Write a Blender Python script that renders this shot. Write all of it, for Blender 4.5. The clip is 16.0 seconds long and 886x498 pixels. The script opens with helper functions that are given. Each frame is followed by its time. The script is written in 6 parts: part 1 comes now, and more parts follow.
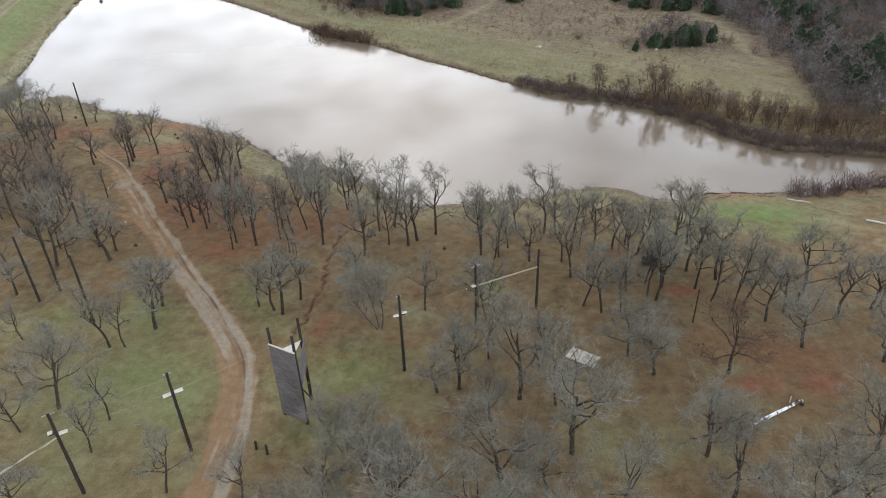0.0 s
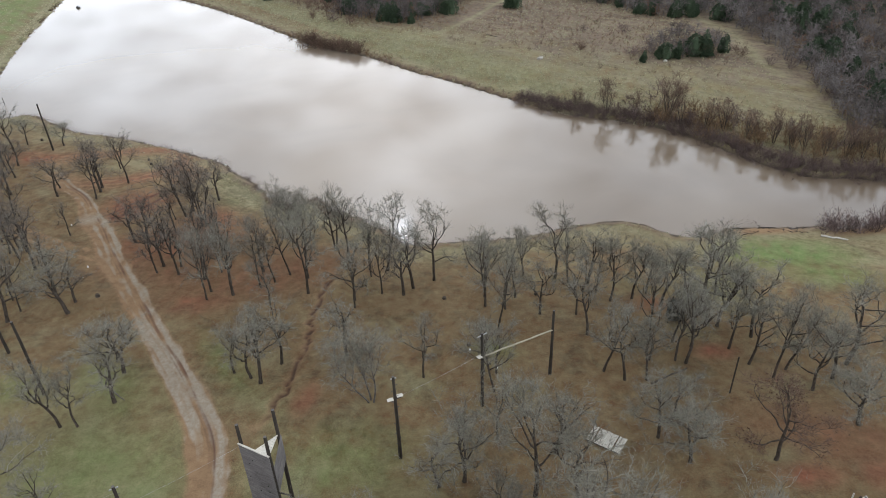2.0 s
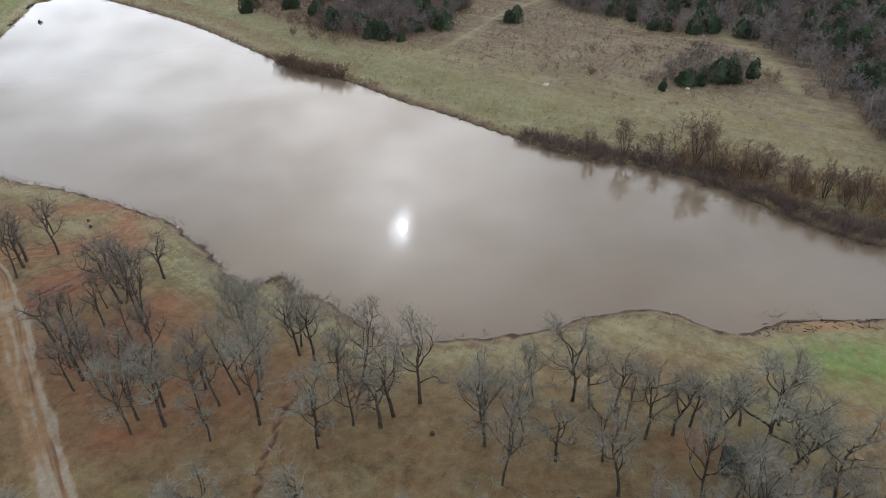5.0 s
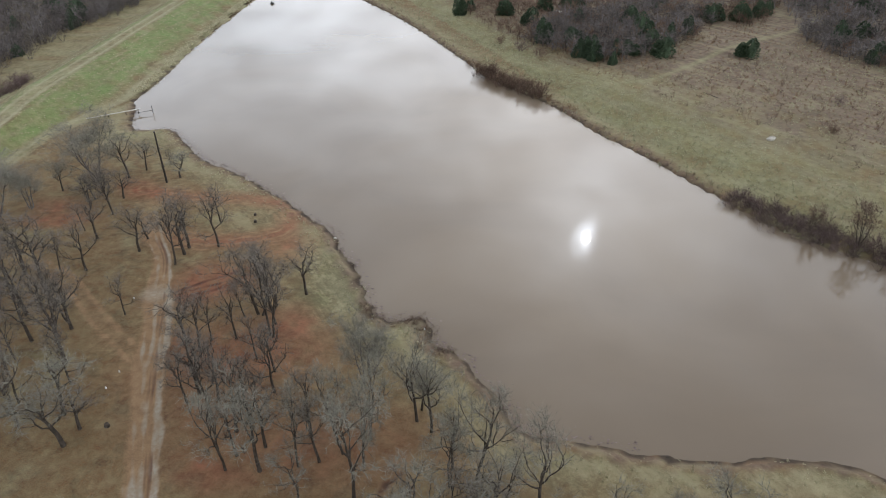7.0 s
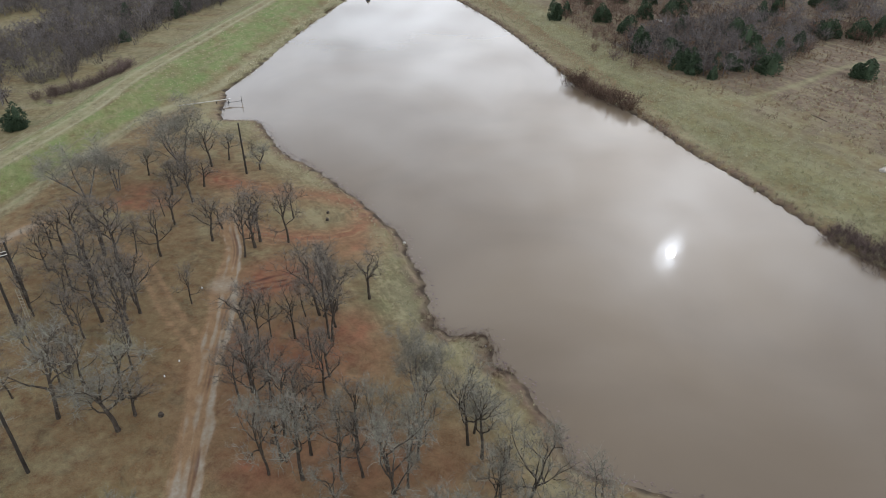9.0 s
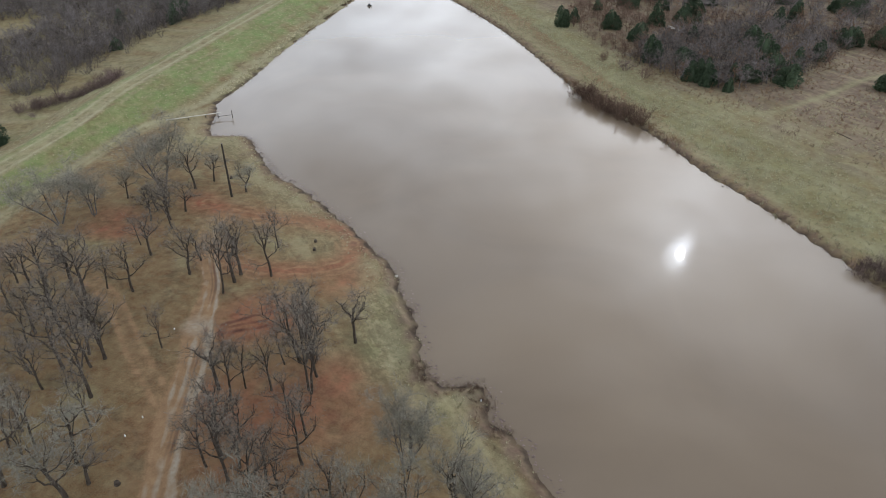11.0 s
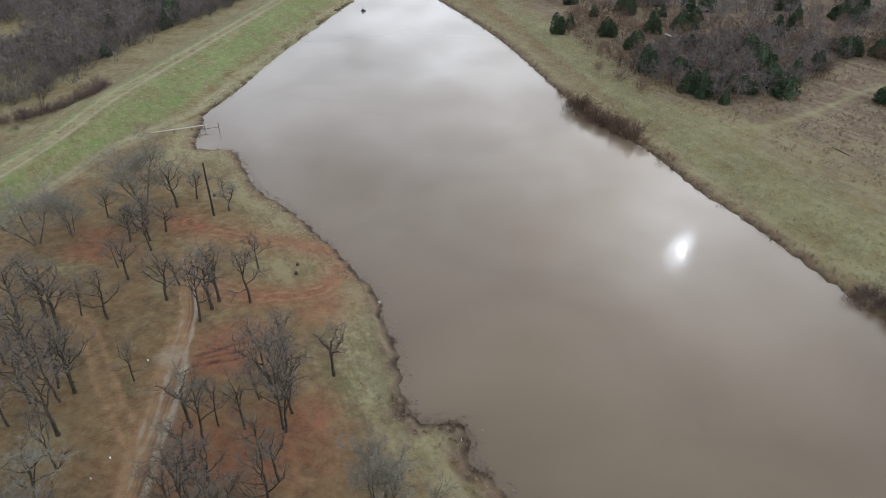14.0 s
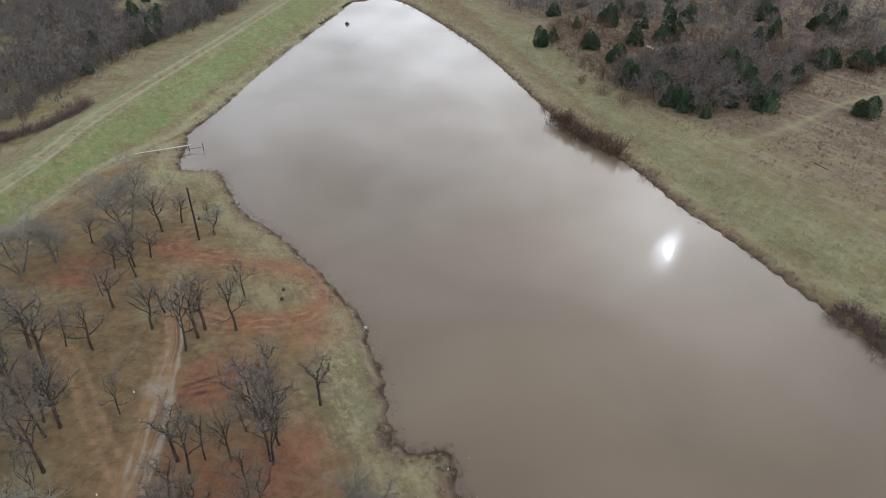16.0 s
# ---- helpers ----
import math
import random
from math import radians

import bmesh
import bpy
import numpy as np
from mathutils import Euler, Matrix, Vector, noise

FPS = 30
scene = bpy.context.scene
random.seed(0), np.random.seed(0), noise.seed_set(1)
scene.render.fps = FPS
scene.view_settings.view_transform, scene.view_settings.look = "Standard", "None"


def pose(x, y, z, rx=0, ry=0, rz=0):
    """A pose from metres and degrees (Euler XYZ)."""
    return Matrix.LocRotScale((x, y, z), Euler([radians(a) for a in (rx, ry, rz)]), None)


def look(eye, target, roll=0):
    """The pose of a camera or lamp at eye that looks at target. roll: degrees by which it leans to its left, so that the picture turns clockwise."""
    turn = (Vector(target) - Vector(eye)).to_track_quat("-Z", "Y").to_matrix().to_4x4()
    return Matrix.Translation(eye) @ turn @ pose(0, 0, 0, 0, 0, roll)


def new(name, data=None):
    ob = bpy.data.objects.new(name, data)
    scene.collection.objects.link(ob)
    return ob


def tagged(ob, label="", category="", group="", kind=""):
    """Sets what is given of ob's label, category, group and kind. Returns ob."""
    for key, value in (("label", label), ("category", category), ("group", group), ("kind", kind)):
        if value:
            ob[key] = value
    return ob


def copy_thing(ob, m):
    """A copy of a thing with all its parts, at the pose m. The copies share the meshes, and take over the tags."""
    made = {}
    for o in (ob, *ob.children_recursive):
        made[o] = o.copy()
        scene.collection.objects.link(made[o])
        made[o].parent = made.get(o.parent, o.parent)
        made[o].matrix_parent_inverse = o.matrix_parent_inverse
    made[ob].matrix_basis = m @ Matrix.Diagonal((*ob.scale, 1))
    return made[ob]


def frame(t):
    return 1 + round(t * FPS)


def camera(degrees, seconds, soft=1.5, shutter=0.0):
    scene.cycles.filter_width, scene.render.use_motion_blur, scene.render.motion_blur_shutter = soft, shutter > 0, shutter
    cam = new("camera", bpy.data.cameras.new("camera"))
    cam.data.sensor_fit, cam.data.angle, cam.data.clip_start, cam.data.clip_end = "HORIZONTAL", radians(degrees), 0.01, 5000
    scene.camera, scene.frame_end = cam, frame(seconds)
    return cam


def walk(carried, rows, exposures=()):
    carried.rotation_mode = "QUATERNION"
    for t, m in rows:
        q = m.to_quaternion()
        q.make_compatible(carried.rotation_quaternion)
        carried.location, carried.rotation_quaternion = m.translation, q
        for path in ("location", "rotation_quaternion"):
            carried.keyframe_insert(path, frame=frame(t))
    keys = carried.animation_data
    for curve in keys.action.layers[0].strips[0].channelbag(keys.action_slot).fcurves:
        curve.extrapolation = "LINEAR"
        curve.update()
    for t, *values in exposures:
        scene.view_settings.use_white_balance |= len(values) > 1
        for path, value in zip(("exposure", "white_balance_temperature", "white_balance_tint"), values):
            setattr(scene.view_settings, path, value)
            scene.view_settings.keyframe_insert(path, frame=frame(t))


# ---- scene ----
import collections

cam = camera(65.3, 16.0, soft=0.9)
PATH = [
    (0, (0.487, 2.919, 47.98), (0.442, 4.617, 46.924), -2.2),
    (0.5, (0.204, 5.478, 47.961), (0.164, 7.175, 46.903), -2.2),
    (1, (-0.009, 8.272, 47.969), (-0.045, 9.968, 46.91), -2.3),
    (1.5, (-0.109, 11.106, 47.979), (-0.142, 12.801, 46.917), -2.3),
    (2, (-0.162, 14.27, 48.059), (-0.19, 15.964, 46.995), -2.3),
    (2.5, (-0.069, 17.353, 48.113), (-0.095, 19.045, 47.046), -2.3),
    (3, (0.073, 20.753, 48.207), (0.05, 22.443, 47.138), -2.4),
    (3.5, (0.198, 24.119, 48.257), (0.177, 25.806, 47.184), -2.5),
    (3.7, (0.285, 25.518, 48.265), (0.264, 27.206, 47.192), -2.6),
    (5.8, (1.591, 40.616, 48.581), (1.551, 42.299, 47.501), -2.5),
    (6, (1.673, 41.949, 48.588), (1.583, 43.632, 47.511), -2.4),
    (6.5, (1.768, 44.949, 48.557), (1.479, 46.614, 47.488), -1.9),
    (7, (1.782, 47.154, 48.433), (1.249, 48.763, 47.37), -1.1),
    (7.5, (1.925, 48.47, 48.261), (1.248, 50.026, 47.203), -0.7),
    (8, (2.015, 49.076, 48.149), (1.283, 50.608, 47.093), -0.6),
    (8.5, (1.997, 49.506, 48.085), (1.253, 51.032, 47.028), -0.6),
    (9, (1.756, 50.491, 48.053), (1.011, 52.016, 46.995), -0.6),
    (11.5, (-0.457, 60.284, 48.075), (-1.23, 61.793, 47.014), -0.9),
    (12, (-0.459, 61.473, 48.101), (-1.238, 62.978, 47.038), -0.9),
    (12.5, (-0.362, 61.963, 48.237), (-1.147, 63.463, 47.172), -0.8),
    (13, (-0.226, 62.212, 48.578), (-1.014, 63.71, 47.512), -0.7),
    (13.5, (-0.138, 62.459, 49.086), (-0.919, 63.96, 48.019), -0.7),
    (14, (-0.141, 62.81, 49.757), (-0.908, 64.317, 48.689), -0.8),
    (14.5, (-0.158, 63.159, 50.486), (-0.912, 64.671, 49.416), -0.8),
    (15, (-0.146, 63.466, 51.174), (-0.893, 64.983, 50.105), -0.8),
    (15.5, (-0.172, 63.725, 51.774), (-0.913, 65.245, 50.707), -0.9),
    (16, (-0.159, 63.877, 52.219), (-0.898, 65.403, 51.157), -1.0),
]
walk(cam, [(t, look(eye, target, roll)) for t, eye, target, roll in PATH], [(0.0, 0.22), (1.0, 0.18), (3.5, 0.11), (6.5, 0.04), (12.0, 0.02), (16.0, 0.03)])

# ------------------------------------------------------------------ light
SUN = Vector((-0.070, 0.857, 0.510)).normalized()
world = bpy.data.worlds.new("overcast_sky")
scene.world = world
world.use_nodes = True


def build_world():
    nt = world.node_tree
    N, L = nt.nodes, nt.links
    N.clear()
    out, bg = N.new("ShaderNodeOutputWorld"), N.new("ShaderNodeBackground")
    sky = N.new("ShaderNodeTexSky")
    sky.sky_type, sky.sun_disc = "NISHITA", False
    sky.sun_elevation, sky.sun_rotation = math.asin(SUN.z), math.atan2(SUN.x, SUN.y)
    sky.dust_density, sky.air_density = 4.0, 1.2
    tc, sep = N.new("ShaderNodeTexCoord"), N.new("ShaderNodeSeparateXYZ")
    L.new(tc.outputs["Generated"], sep.inputs[0])

    def op(kind, a, b=None, c=None):
        n = N.new("ShaderNodeMath")
        n.operation = kind
        for i, v in enumerate((a, b, c)):
            if v is None:
                continue
            if isinstance(v, (int, float)):
                n.inputs[i].default_value = v
            else:
                L.new(v, n.inputs[i])
        return n.outputs[0]

    # cloud layer seen in plan: direction divided by height
    h = op("ADD", op("MAXIMUM", sep.outputs[2], 0.0), 0.12)
    com = N.new("ShaderNodeCombineXYZ")
    L.new(op("DIVIDE", sep.outputs[0], h), com.inputs[0])
    L.new(op("DIVIDE", sep.outputs[1], h), com.inputs[1])
    big, small = N.new("ShaderNodeTexNoise"), N.new("ShaderNodeTexNoise")
    for n, s, d in ((big, 1.15, 4.0), (small, 4.2, 5.0)):
        n.inputs["Scale"].default_value, n.inputs["Detail"].default_value = s, d
        n.inputs["Roughness"].default_value, n.inputs["Distortion"].default_value = 0.5, 0.25
        L.new(com.outputs[0], n.inputs["Vector"])
    mix = op("ADD", op("MULTIPLY", big.outputs[0], 0.58), op("MULTIPLY", small.outputs[0], 0.42))
    ramp = N.new("ShaderNodeValToRGB")
    ramp.color_ramp.elements[0].position, ramp.color_ramp.elements[0].color = 0.35, (0.545, 0.595, 0.676, 1)
    ramp.color_ramp.elements[1].position, ramp.color_ramp.elements[1].color = 0.65, (1.160, 1.265, 1.415, 1)
    L.new(mix, ramp.inputs[0])
    # thin cloud glows round the sun
    dot = N.new("ShaderNodeVectorMath")
    dot.operation = "DOT_PRODUCT"
    dot.inputs[1].default_value = SUN
    L.new(tc.outputs["Generated"], dot.inputs[0])
    d = op("MAXIMUM", dot.outputs["Value"], 0.0)
    halo = op("ADD", op("ADD", op("MULTIPLY", op("POWER", d, 14.0), 0.24), op("MULTIPLY", op("POWER", d, 60.0), 0.55)), op("MULTIPLY", op("POWER", d, 420.0), 1.2))
    halo = op("MULTIPLY", halo, op("ADD", mix, 0.4))
    # the sun's glint shape, put into the sky as a tall ragged bright ellipse
    rag = N.new("ShaderNodeTexNoise")
    rag.inputs["Scale"].default_value, rag.inputs["Detail"].default_value = 42.0, 3.0
    L.new(tc.outputs["Generated"], rag.inputs["Vector"])
    side = SUN.cross(Vector((0, 0, 1))).normalized()

    def off(axis_, size, shift):
        n = N.new("ShaderNodeVectorMath")
        n.operation = "DOT_PRODUCT"
        n.inputs[1].default_value = axis_
        L.new(tc.outputs["Generated"], n.inputs[0])
        return op("POWER", op("ABSOLUTE", op("DIVIDE", op("ADD", n.outputs["Value"], op("MULTIPLY", op("SUBTRACT", rag.outputs[0], 0.5), shift)), size)), 2.0)

    far = op("ADD", off(side * 0.97 + side.cross(SUN) * 0.22, 0.0108, 0.022), off(side.cross(SUN) * 0.97 - side * 0.22, 0.0190, -0.016))
    gap = op("MULTIPLY", op("POWER", 2.718, op("MULTIPLY", far, -1.0)), op("GREATER_THAN", dot.outputs["Value"], 0.5))
    halo = op("ADD", halo, op("MULTIPLY", gap, 10.0))
    # paler towards the horizon
    u = op("MINIMUM", op("MAXIMUM", op("DIVIDE", op("SUBTRACT", 0.84, sep.outputs[2]), 0.60), 0.0), 1.0)
    low = op("MULTIPLY", op("MULTIPLY", op("MULTIPLY", u, u), op("SUBTRACT", 3.0, op("MULTIPLY", u, 2.0))), 0.98)
    low = op("MULTIPLY", low, op("SUBTRACT", 1.0, op("MULTIPLY", op("POWER", op("SUBTRACT", 1.0, op("MAXIMUM", sep.outputs[2], 0.0)), 6.0), 0.50)))
    # added brightness slope: sky brighter to the east, dimmer to the west
    low = op("MULTIPLY", low, op("ADD", 1.0, op("MULTIPLY", sep.outputs[0], 0.52)))
    gain = op("ADD", op("ADD", 0.62, low), halo)
    cloud = N.new("ShaderNodeMix")
    cloud.data_type, cloud.blend_type = "RGBA", "MULTIPLY"
    cloud.inputs["Factor"].default_value = 1.0
    L.new(ramp.outputs[0], cloud.inputs["A"])
    L.new(gain, cloud.inputs["B"])
    dim = N.new("ShaderNodeMix")
    dim.data_type, dim.blend_type = "RGBA", "MULTIPLY"
    dim.inputs["Factor"].default_value = 1.0
    dim.inputs["B"].default_value = (0.09, 0.09, 0.09, 1)
    L.new(sky.outputs[0], dim.inputs["A"])
    both = N.new("ShaderNodeMix")
    both.data_type = "RGBA"
    both.inputs["Factor"].default_value = 0.88
    L.new(dim.outputs["Result"], both.inputs["A"])
    L.new(cloud.outputs["Result"], both.inputs["B"])
    L.new(both.outputs["Result"], bg.inputs["Color"])
    bg.inputs["Strength"].default_value = SKY
    L.new(bg.outputs[0], out.inputs[0])


SKY = 1.85
build_world()
sun = new("sun", bpy.data.lights.new("sun", "SUN"))
sun.data.energy, sun.data.angle, sun.data.color = 0.006, radians(0.55), (1.0, 0.96, 0.90)
sun.matrix_world = SUN.to_track_quat("Z", "Y").to_matrix().to_4x4()


# ------------------------------------------------------------------ materials
class Nodes:
    """A short way to write a node material."""

    def __init__(self, name, rough=0.9, spec=0.2):
        self.m = bpy.data.materials.new(name)
        self.m.use_nodes = True
        self.t = self.m.node_tree
        self.b = self.t.nodes["Principled BSDF"]
        self.b.inputs["Roughness"].default_value = rough
        self.b.inputs["Specular IOR Level"].default_value = spec
        self.tc = self.t.nodes.new("ShaderNodeTexCoord")

    def put(self, socket, v):
        if isinstance(v, (int, float, tuple)):
            socket.default_value = v if not isinstance(v, tuple) or len(v) != 3 or socket.type != "RGBA" else (*v, 1)
        else:
            self.t.links.new(v, socket)

    def noise(self, scale, detail=4.0, rough=0.6, vec=None, stretch=None, distort=0.0):
        n = self.t.nodes.new("ShaderNodeTexNoise")
        n.inputs["Scale"].default_value, n.inputs["Detail"].default_value = scale, detail
        n.inputs["Roughness"].default_value, n.inputs["Distortion"].default_value = rough, distort
        v = vec or self.tc.outputs["Object"]
        if stretch:
            mp = self.t.nodes.new("ShaderNodeMapping")
            mp.inputs["Scale"].default_value = stretch
            self.t.links.new(v, mp.inputs["Vector"])
            v = mp.outputs[0]
        self.t.links.new(v, n.inputs["Vector"])
        return n.outputs[0]

    def streaks(self, scale, angle, squeeze=0.1, detail=4.0):
        """noise drawn out along one way over the ground"""
        mp = self.t.nodes.new("ShaderNodeMapping")
        mp.vector_type = "TEXTURE"
        mp.inputs["Rotation"].default_value = (0, 0, radians(angle))
        mp.inputs["Scale"].default_value = (1 / squeeze, 1, 1)
        self.t.links.new(self.tc.outputs["Object"], mp.inputs["Vector"])
        return self.noise(scale, detail, 0.65, vec=mp.outputs[0], distort=0.2)

    def attr(self, name):
        n = self.t.nodes.new("ShaderNodeAttribute")
        n.attribute_name = name
        return n.outputs["Fac"]

    def op(self, kind, a, b=0.0, clamp=False):
        n = self.t.nodes.new("ShaderNodeMath")
        n.operation, n.use_clamp = kind, clamp
        self.put(n.inputs[0], a)
        self.put(n.inputs[1], b)
        return n.outputs[0]

    def ramp(self, v, a, b):
        n = self.t.nodes.new("ShaderNodeMapRange")
        n.inputs["From Min"].default_value, n.inputs["From Max"].default_value = a, b
        self.put(n.inputs["Value"], v)
        return n.outputs[0]

    def mix(self, f, a, b, kind="MIX"):
        n = self.t.nodes.new("ShaderNodeMix")
        n.data_type, n.blend_type = "RGBA", kind
        self.put(n.inputs["Factor"], f)
        self.put(n.inputs["A"], a)
        self.put(n.inputs["B"], b)
        return n.outputs["Result"]

    def random(self):
        return self.t.nodes.new("ShaderNodeObjectInfo").outputs["Random"]

    def island(self):
        return self.t.nodes.new("ShaderNodeNewGeometry").outputs["Random Per Island"]

    def colour(self, c):
        self.put(self.b.inputs["Base Color"], c)

    def bump(self, v, strength=0.5, dist=0.05):
        n = self.t.nodes.new("ShaderNodeBump")
        n.inputs["Strength"].default_value, n.inputs["Distance"].default_value = strength, dist
        self.t.links.new(v, n.inputs["Height"])
        self.t.links.new(n.outputs[0], self.b.inputs["Normal"])


def plain(name, c, rough=0.85, spec=0.2, vary=0.35, scale=6.0, bump=0.3, stretch=None, metal=0.0):
    """Weathered single-colour surface, mottled at two scales."""
    k = Nodes(name, rough, spec)
    dark = tuple(v * (1 - vary) for v in c)
    light = tuple(min(1, v * (1 + vary)) for v in c)
    f = k.op("ADD", k.op("MULTIPLY", k.noise(scale, 5, stretch=stretch), 0.6), k.op("MULTIPLY", k.noise(scale * 0.13, 3), 0.4))
    col = k.mix(k.ramp(f, 0.35, 0.65), dark, light)
    col = k.mix(k.op("MULTIPLY", k.random(), 0.35), col, tuple(v * 0.7 for v in c))
    k.colour(col)
    k.b.inputs["Metallic"].default_value = metal
    if bump:
        k.bump(k.noise(scale * 3, 4, stretch=stretch), bump, 0.02)
    return k.m


def ground_material():
    k = Nodes("ground", 0.95, 0.1)
    fine, mid, big = k.noise(9.0, 6, 0.75), k.noise(0.8, 7, 0.68), k.noise(0.09, 4, 0.55)
    speck, dots = k.noise(2.6, 5, 0.75, distort=0.4), k.noise(5.5, 3, 0.6)

    def edge(name, soft=0.5, tear=0.9):
        """a mask, torn at its edge by the mottling"""
        a = k.attr(name)
        j = k.op("SUBTRACT", k.op("ADD", k.op("MULTIPLY", mid, 0.6), k.op("MULTIPLY", fine, 0.4)), 0.5)
        return k.ramp(k.op("ADD", a, k.op("MULTIPLY", j, tear)), 0.5 - soft * 0.6, 0.5 + soft * 0.6)

    clump = k.op("ADD", k.op("MULTIPLY", fine, 0.6), k.op("MULTIPLY", mid, 0.4))
    tone = k.ramp(clump, 0.37, 0.63)
    leaf = k.mix(tone, (0.090, 0.052, 0.027), (0.180, 0.108, 0.056))
    leaf = k.mix(k.op("MULTIPLY", k.ramp(dots, 0.52, 0.64), 0.55), leaf, (0.175, 0.084, 0.038))
    olive = k.mix(tone, (0.100, 0.088, 0.040), (0.190, 0.166, 0.078))
    olive = k.mix(k.op("MULTIPLY", k.ramp(dots, 0.56, 0.66), 0.4), olive, (0.130, 0.085, 0.045))
    drift = k.noise(0.33, 6, 0.7, distort=0.5)
    leaf = k.mix(k.op("MULTIPLY", k.ramp(drift, 0.50, 0.62), 0.6), leaf, (0.062, 0.040, 0.025))
    leaf = k.mix(k.op("MULTIPLY", k.ramp(drift, 0.46, 0.36), 0.5), leaf, (0.170, 0.116, 0.064))
    olive = k.mix(k.op("MULTIPLY", k.ramp(drift, 0.50, 0.64), 0.5), olive, (0.090, 0.070, 0.036))
    olive = k.mix(k.op("MULTIPLY", k.ramp(speck, 0.52, 0.66), 0.5), olive, (0.205, 0.186, 0.100))
    col = k.mix(k.ramp(k.op("ADD", k.op("MULTIPLY", k.op("SUBTRACT", mid, 0.5), 0.8), k.attr("grass")), 0.20, 0.90), leaf, olive)
    tan = k.mix(tone, (0.117, 0.092, 0.050), (0.248, 0.206, 0.120))
    tan = k.mix(k.op("MULTIPLY", k.ramp(speck, 0.48, 0.68), 0.45), tan, (0.092, 0.090, 0.044))
    tufts = k.noise(1.5, 6, 0.78, distort=0.3)
    tan = k.mix(k.op("MULTIPLY", k.ramp(tufts, 0.51, 0.60), 0.50), tan, (0.300, 0.268, 0.160))
    tan = k.mix(k.op("MULTIPLY", k.ramp(tufts, 0.49, 0.40), 0.65), tan, (0.080, 0.068, 0.038))
    patchy = k.noise(0.16, 7, 0.72, distort=0.8)
    tan = k.mix(k.op("MULTIPLY", k.ramp(patchy, 0.50, 0.58), 0.55), tan, (0.118, 0.092, 0.052))
    tan = k.mix(k.op("MULTIPLY", k.ramp(patchy, 0.46, 0.38), 0.40), tan, (0.150, 0.146, 0.068))
    swath = k.op("ADD", k.op("MULTIPLY", k.streaks(0.75, -38, 0.14, 6.0), 0.5), k.op("MULTIPLY", k.streaks(0.24, -42, 0.2, 5.0), 0.5))
    tan = k.mix(k.op("MULTIPLY", k.ramp(swath, 0.51, 0.58), 0.60), tan, (0.262, 0.228, 0.136))
    tan = k.mix(k.op("MULTIPLY", k.ramp(swath, 0.48, 0.41), 0.65), tan, (0.082, 0.072, 0.040))
    col = k.mix(edge("tan", 1.0), col, tan)
    straw = k.mix(tone, (0.180, 0.164, 0.098), (0.310, 0.288, 0.186))
    rust = k.mix(k.ramp(k.op("ADD", k.op("MULTIPLY", speck, 0.5), k.op("MULTIPLY", mid, 0.5)), 0.35, 0.65), (0.082, 0.053, 0.043), (0.185, 0.122, 0.095))
    rust = k.mix(k.op("MULTIPLY", k.ramp(patchy, 0.51, 0.58), 0.6), rust, (0.086, 0.056, 0.044))
    rust = k.mix(k.op("MULTIPLY", k.ramp(patchy, 0.46, 0.38), 0.6), rust, (0.195, 0.160, 0.106))
    rust = k.mix(k.op("MULTIPLY", k.ramp(swath, 0.52, 0.59), 0.60), rust, (0.220, 0.176, 0.110))
    rust = k.mix(k.op("MULTIPLY", k.ramp(swath, 0.47, 0.40), 0.6), rust, (0.070, 0.045, 0.036))
    col = k.mix(edge("rust", 0.9), col, rust)
    green = k.mix(tone, (0.064, 0.104, 0.028), (0.142, 0.204, 0.066))
    green = k.mix(k.op("MULTIPLY", k.ramp(speck, 0.48, 0.66), 0.4), green, (0.140, 0.138, 0.068))
    green = k.mix(k.op("MULTIPLY", k.ramp(tufts, 0.54, 0.64), 0.5), green, (0.215, 0.212, 0.112))
    col = k.mix(edge("green", 1.0), col, green)
    col = k.mix(edge("straw", 0.9, 0.8), col, straw)
    red = k.mix(k.ramp(k.op("ADD", k.op("MULTIPLY", mid, 0.6), k.op("MULTIPLY", speck, 0.4)), 0.35, 0.65), (0.120, 0.048, 0.029), (0.250, 0.104, 0.058))
    red = k.mix(k.op("MULTIPLY", k.ramp(speck, 0.5, 0.72), 0.4), red, (0.110, 0.068, 0.042))
    col = k.mix(edge("red", 0.85), col, red)
    brown = k.mix(k.ramp(k.op("ADD", k.op("MULTIPLY", mid, 0.5), k.op("MULTIPLY", fine, 0.5)), 0.35, 0.65), (0.142, 0.086, 0.046), (0.262, 0.168, 0.094))
    col = k.mix(edge("bare", 0.5, 0.7), col, brown)
    grav = k.mix(k.ramp(mid, 0.25, 0.75), (0.215, 0.178, 0.130), (0.300, 0.258, 0.200))
    grav = k.mix(k.op("MULTIPLY", k.ramp(speck, 0.42, 0.62), 0.6), grav, (0.190, 0.128, 0.080))
    col = k.mix(edge("gravel", 0.6, 0.45), col, grav)
    rut = k.mix(k.ramp(mid, 0.35, 0.65), (0.058, 0.026, 0.019), (0.105, 0.050, 0.033))
    col = k.mix(edge("rut", 0.6, 0.8), col, rut)
    mud = k.mix(k.ramp(mid, 0.35, 0.65), (0.028, 0.022, 0.017), (0.075, 0.054, 0.037))
    col = k.mix(edge("mud", 0.5), col, mud)
    col = k.mix(k.op("MULTIPLY", k.ramp(big, 0.35, 0.65), 0.22), col, k.mix(1.0, col, (0.66, 0.64, 0.60), "MULTIPLY"))
    k.colour(col)
    k.bump(k.op("ADD", fine, mid), 0.25, 0.06)
    return k.m


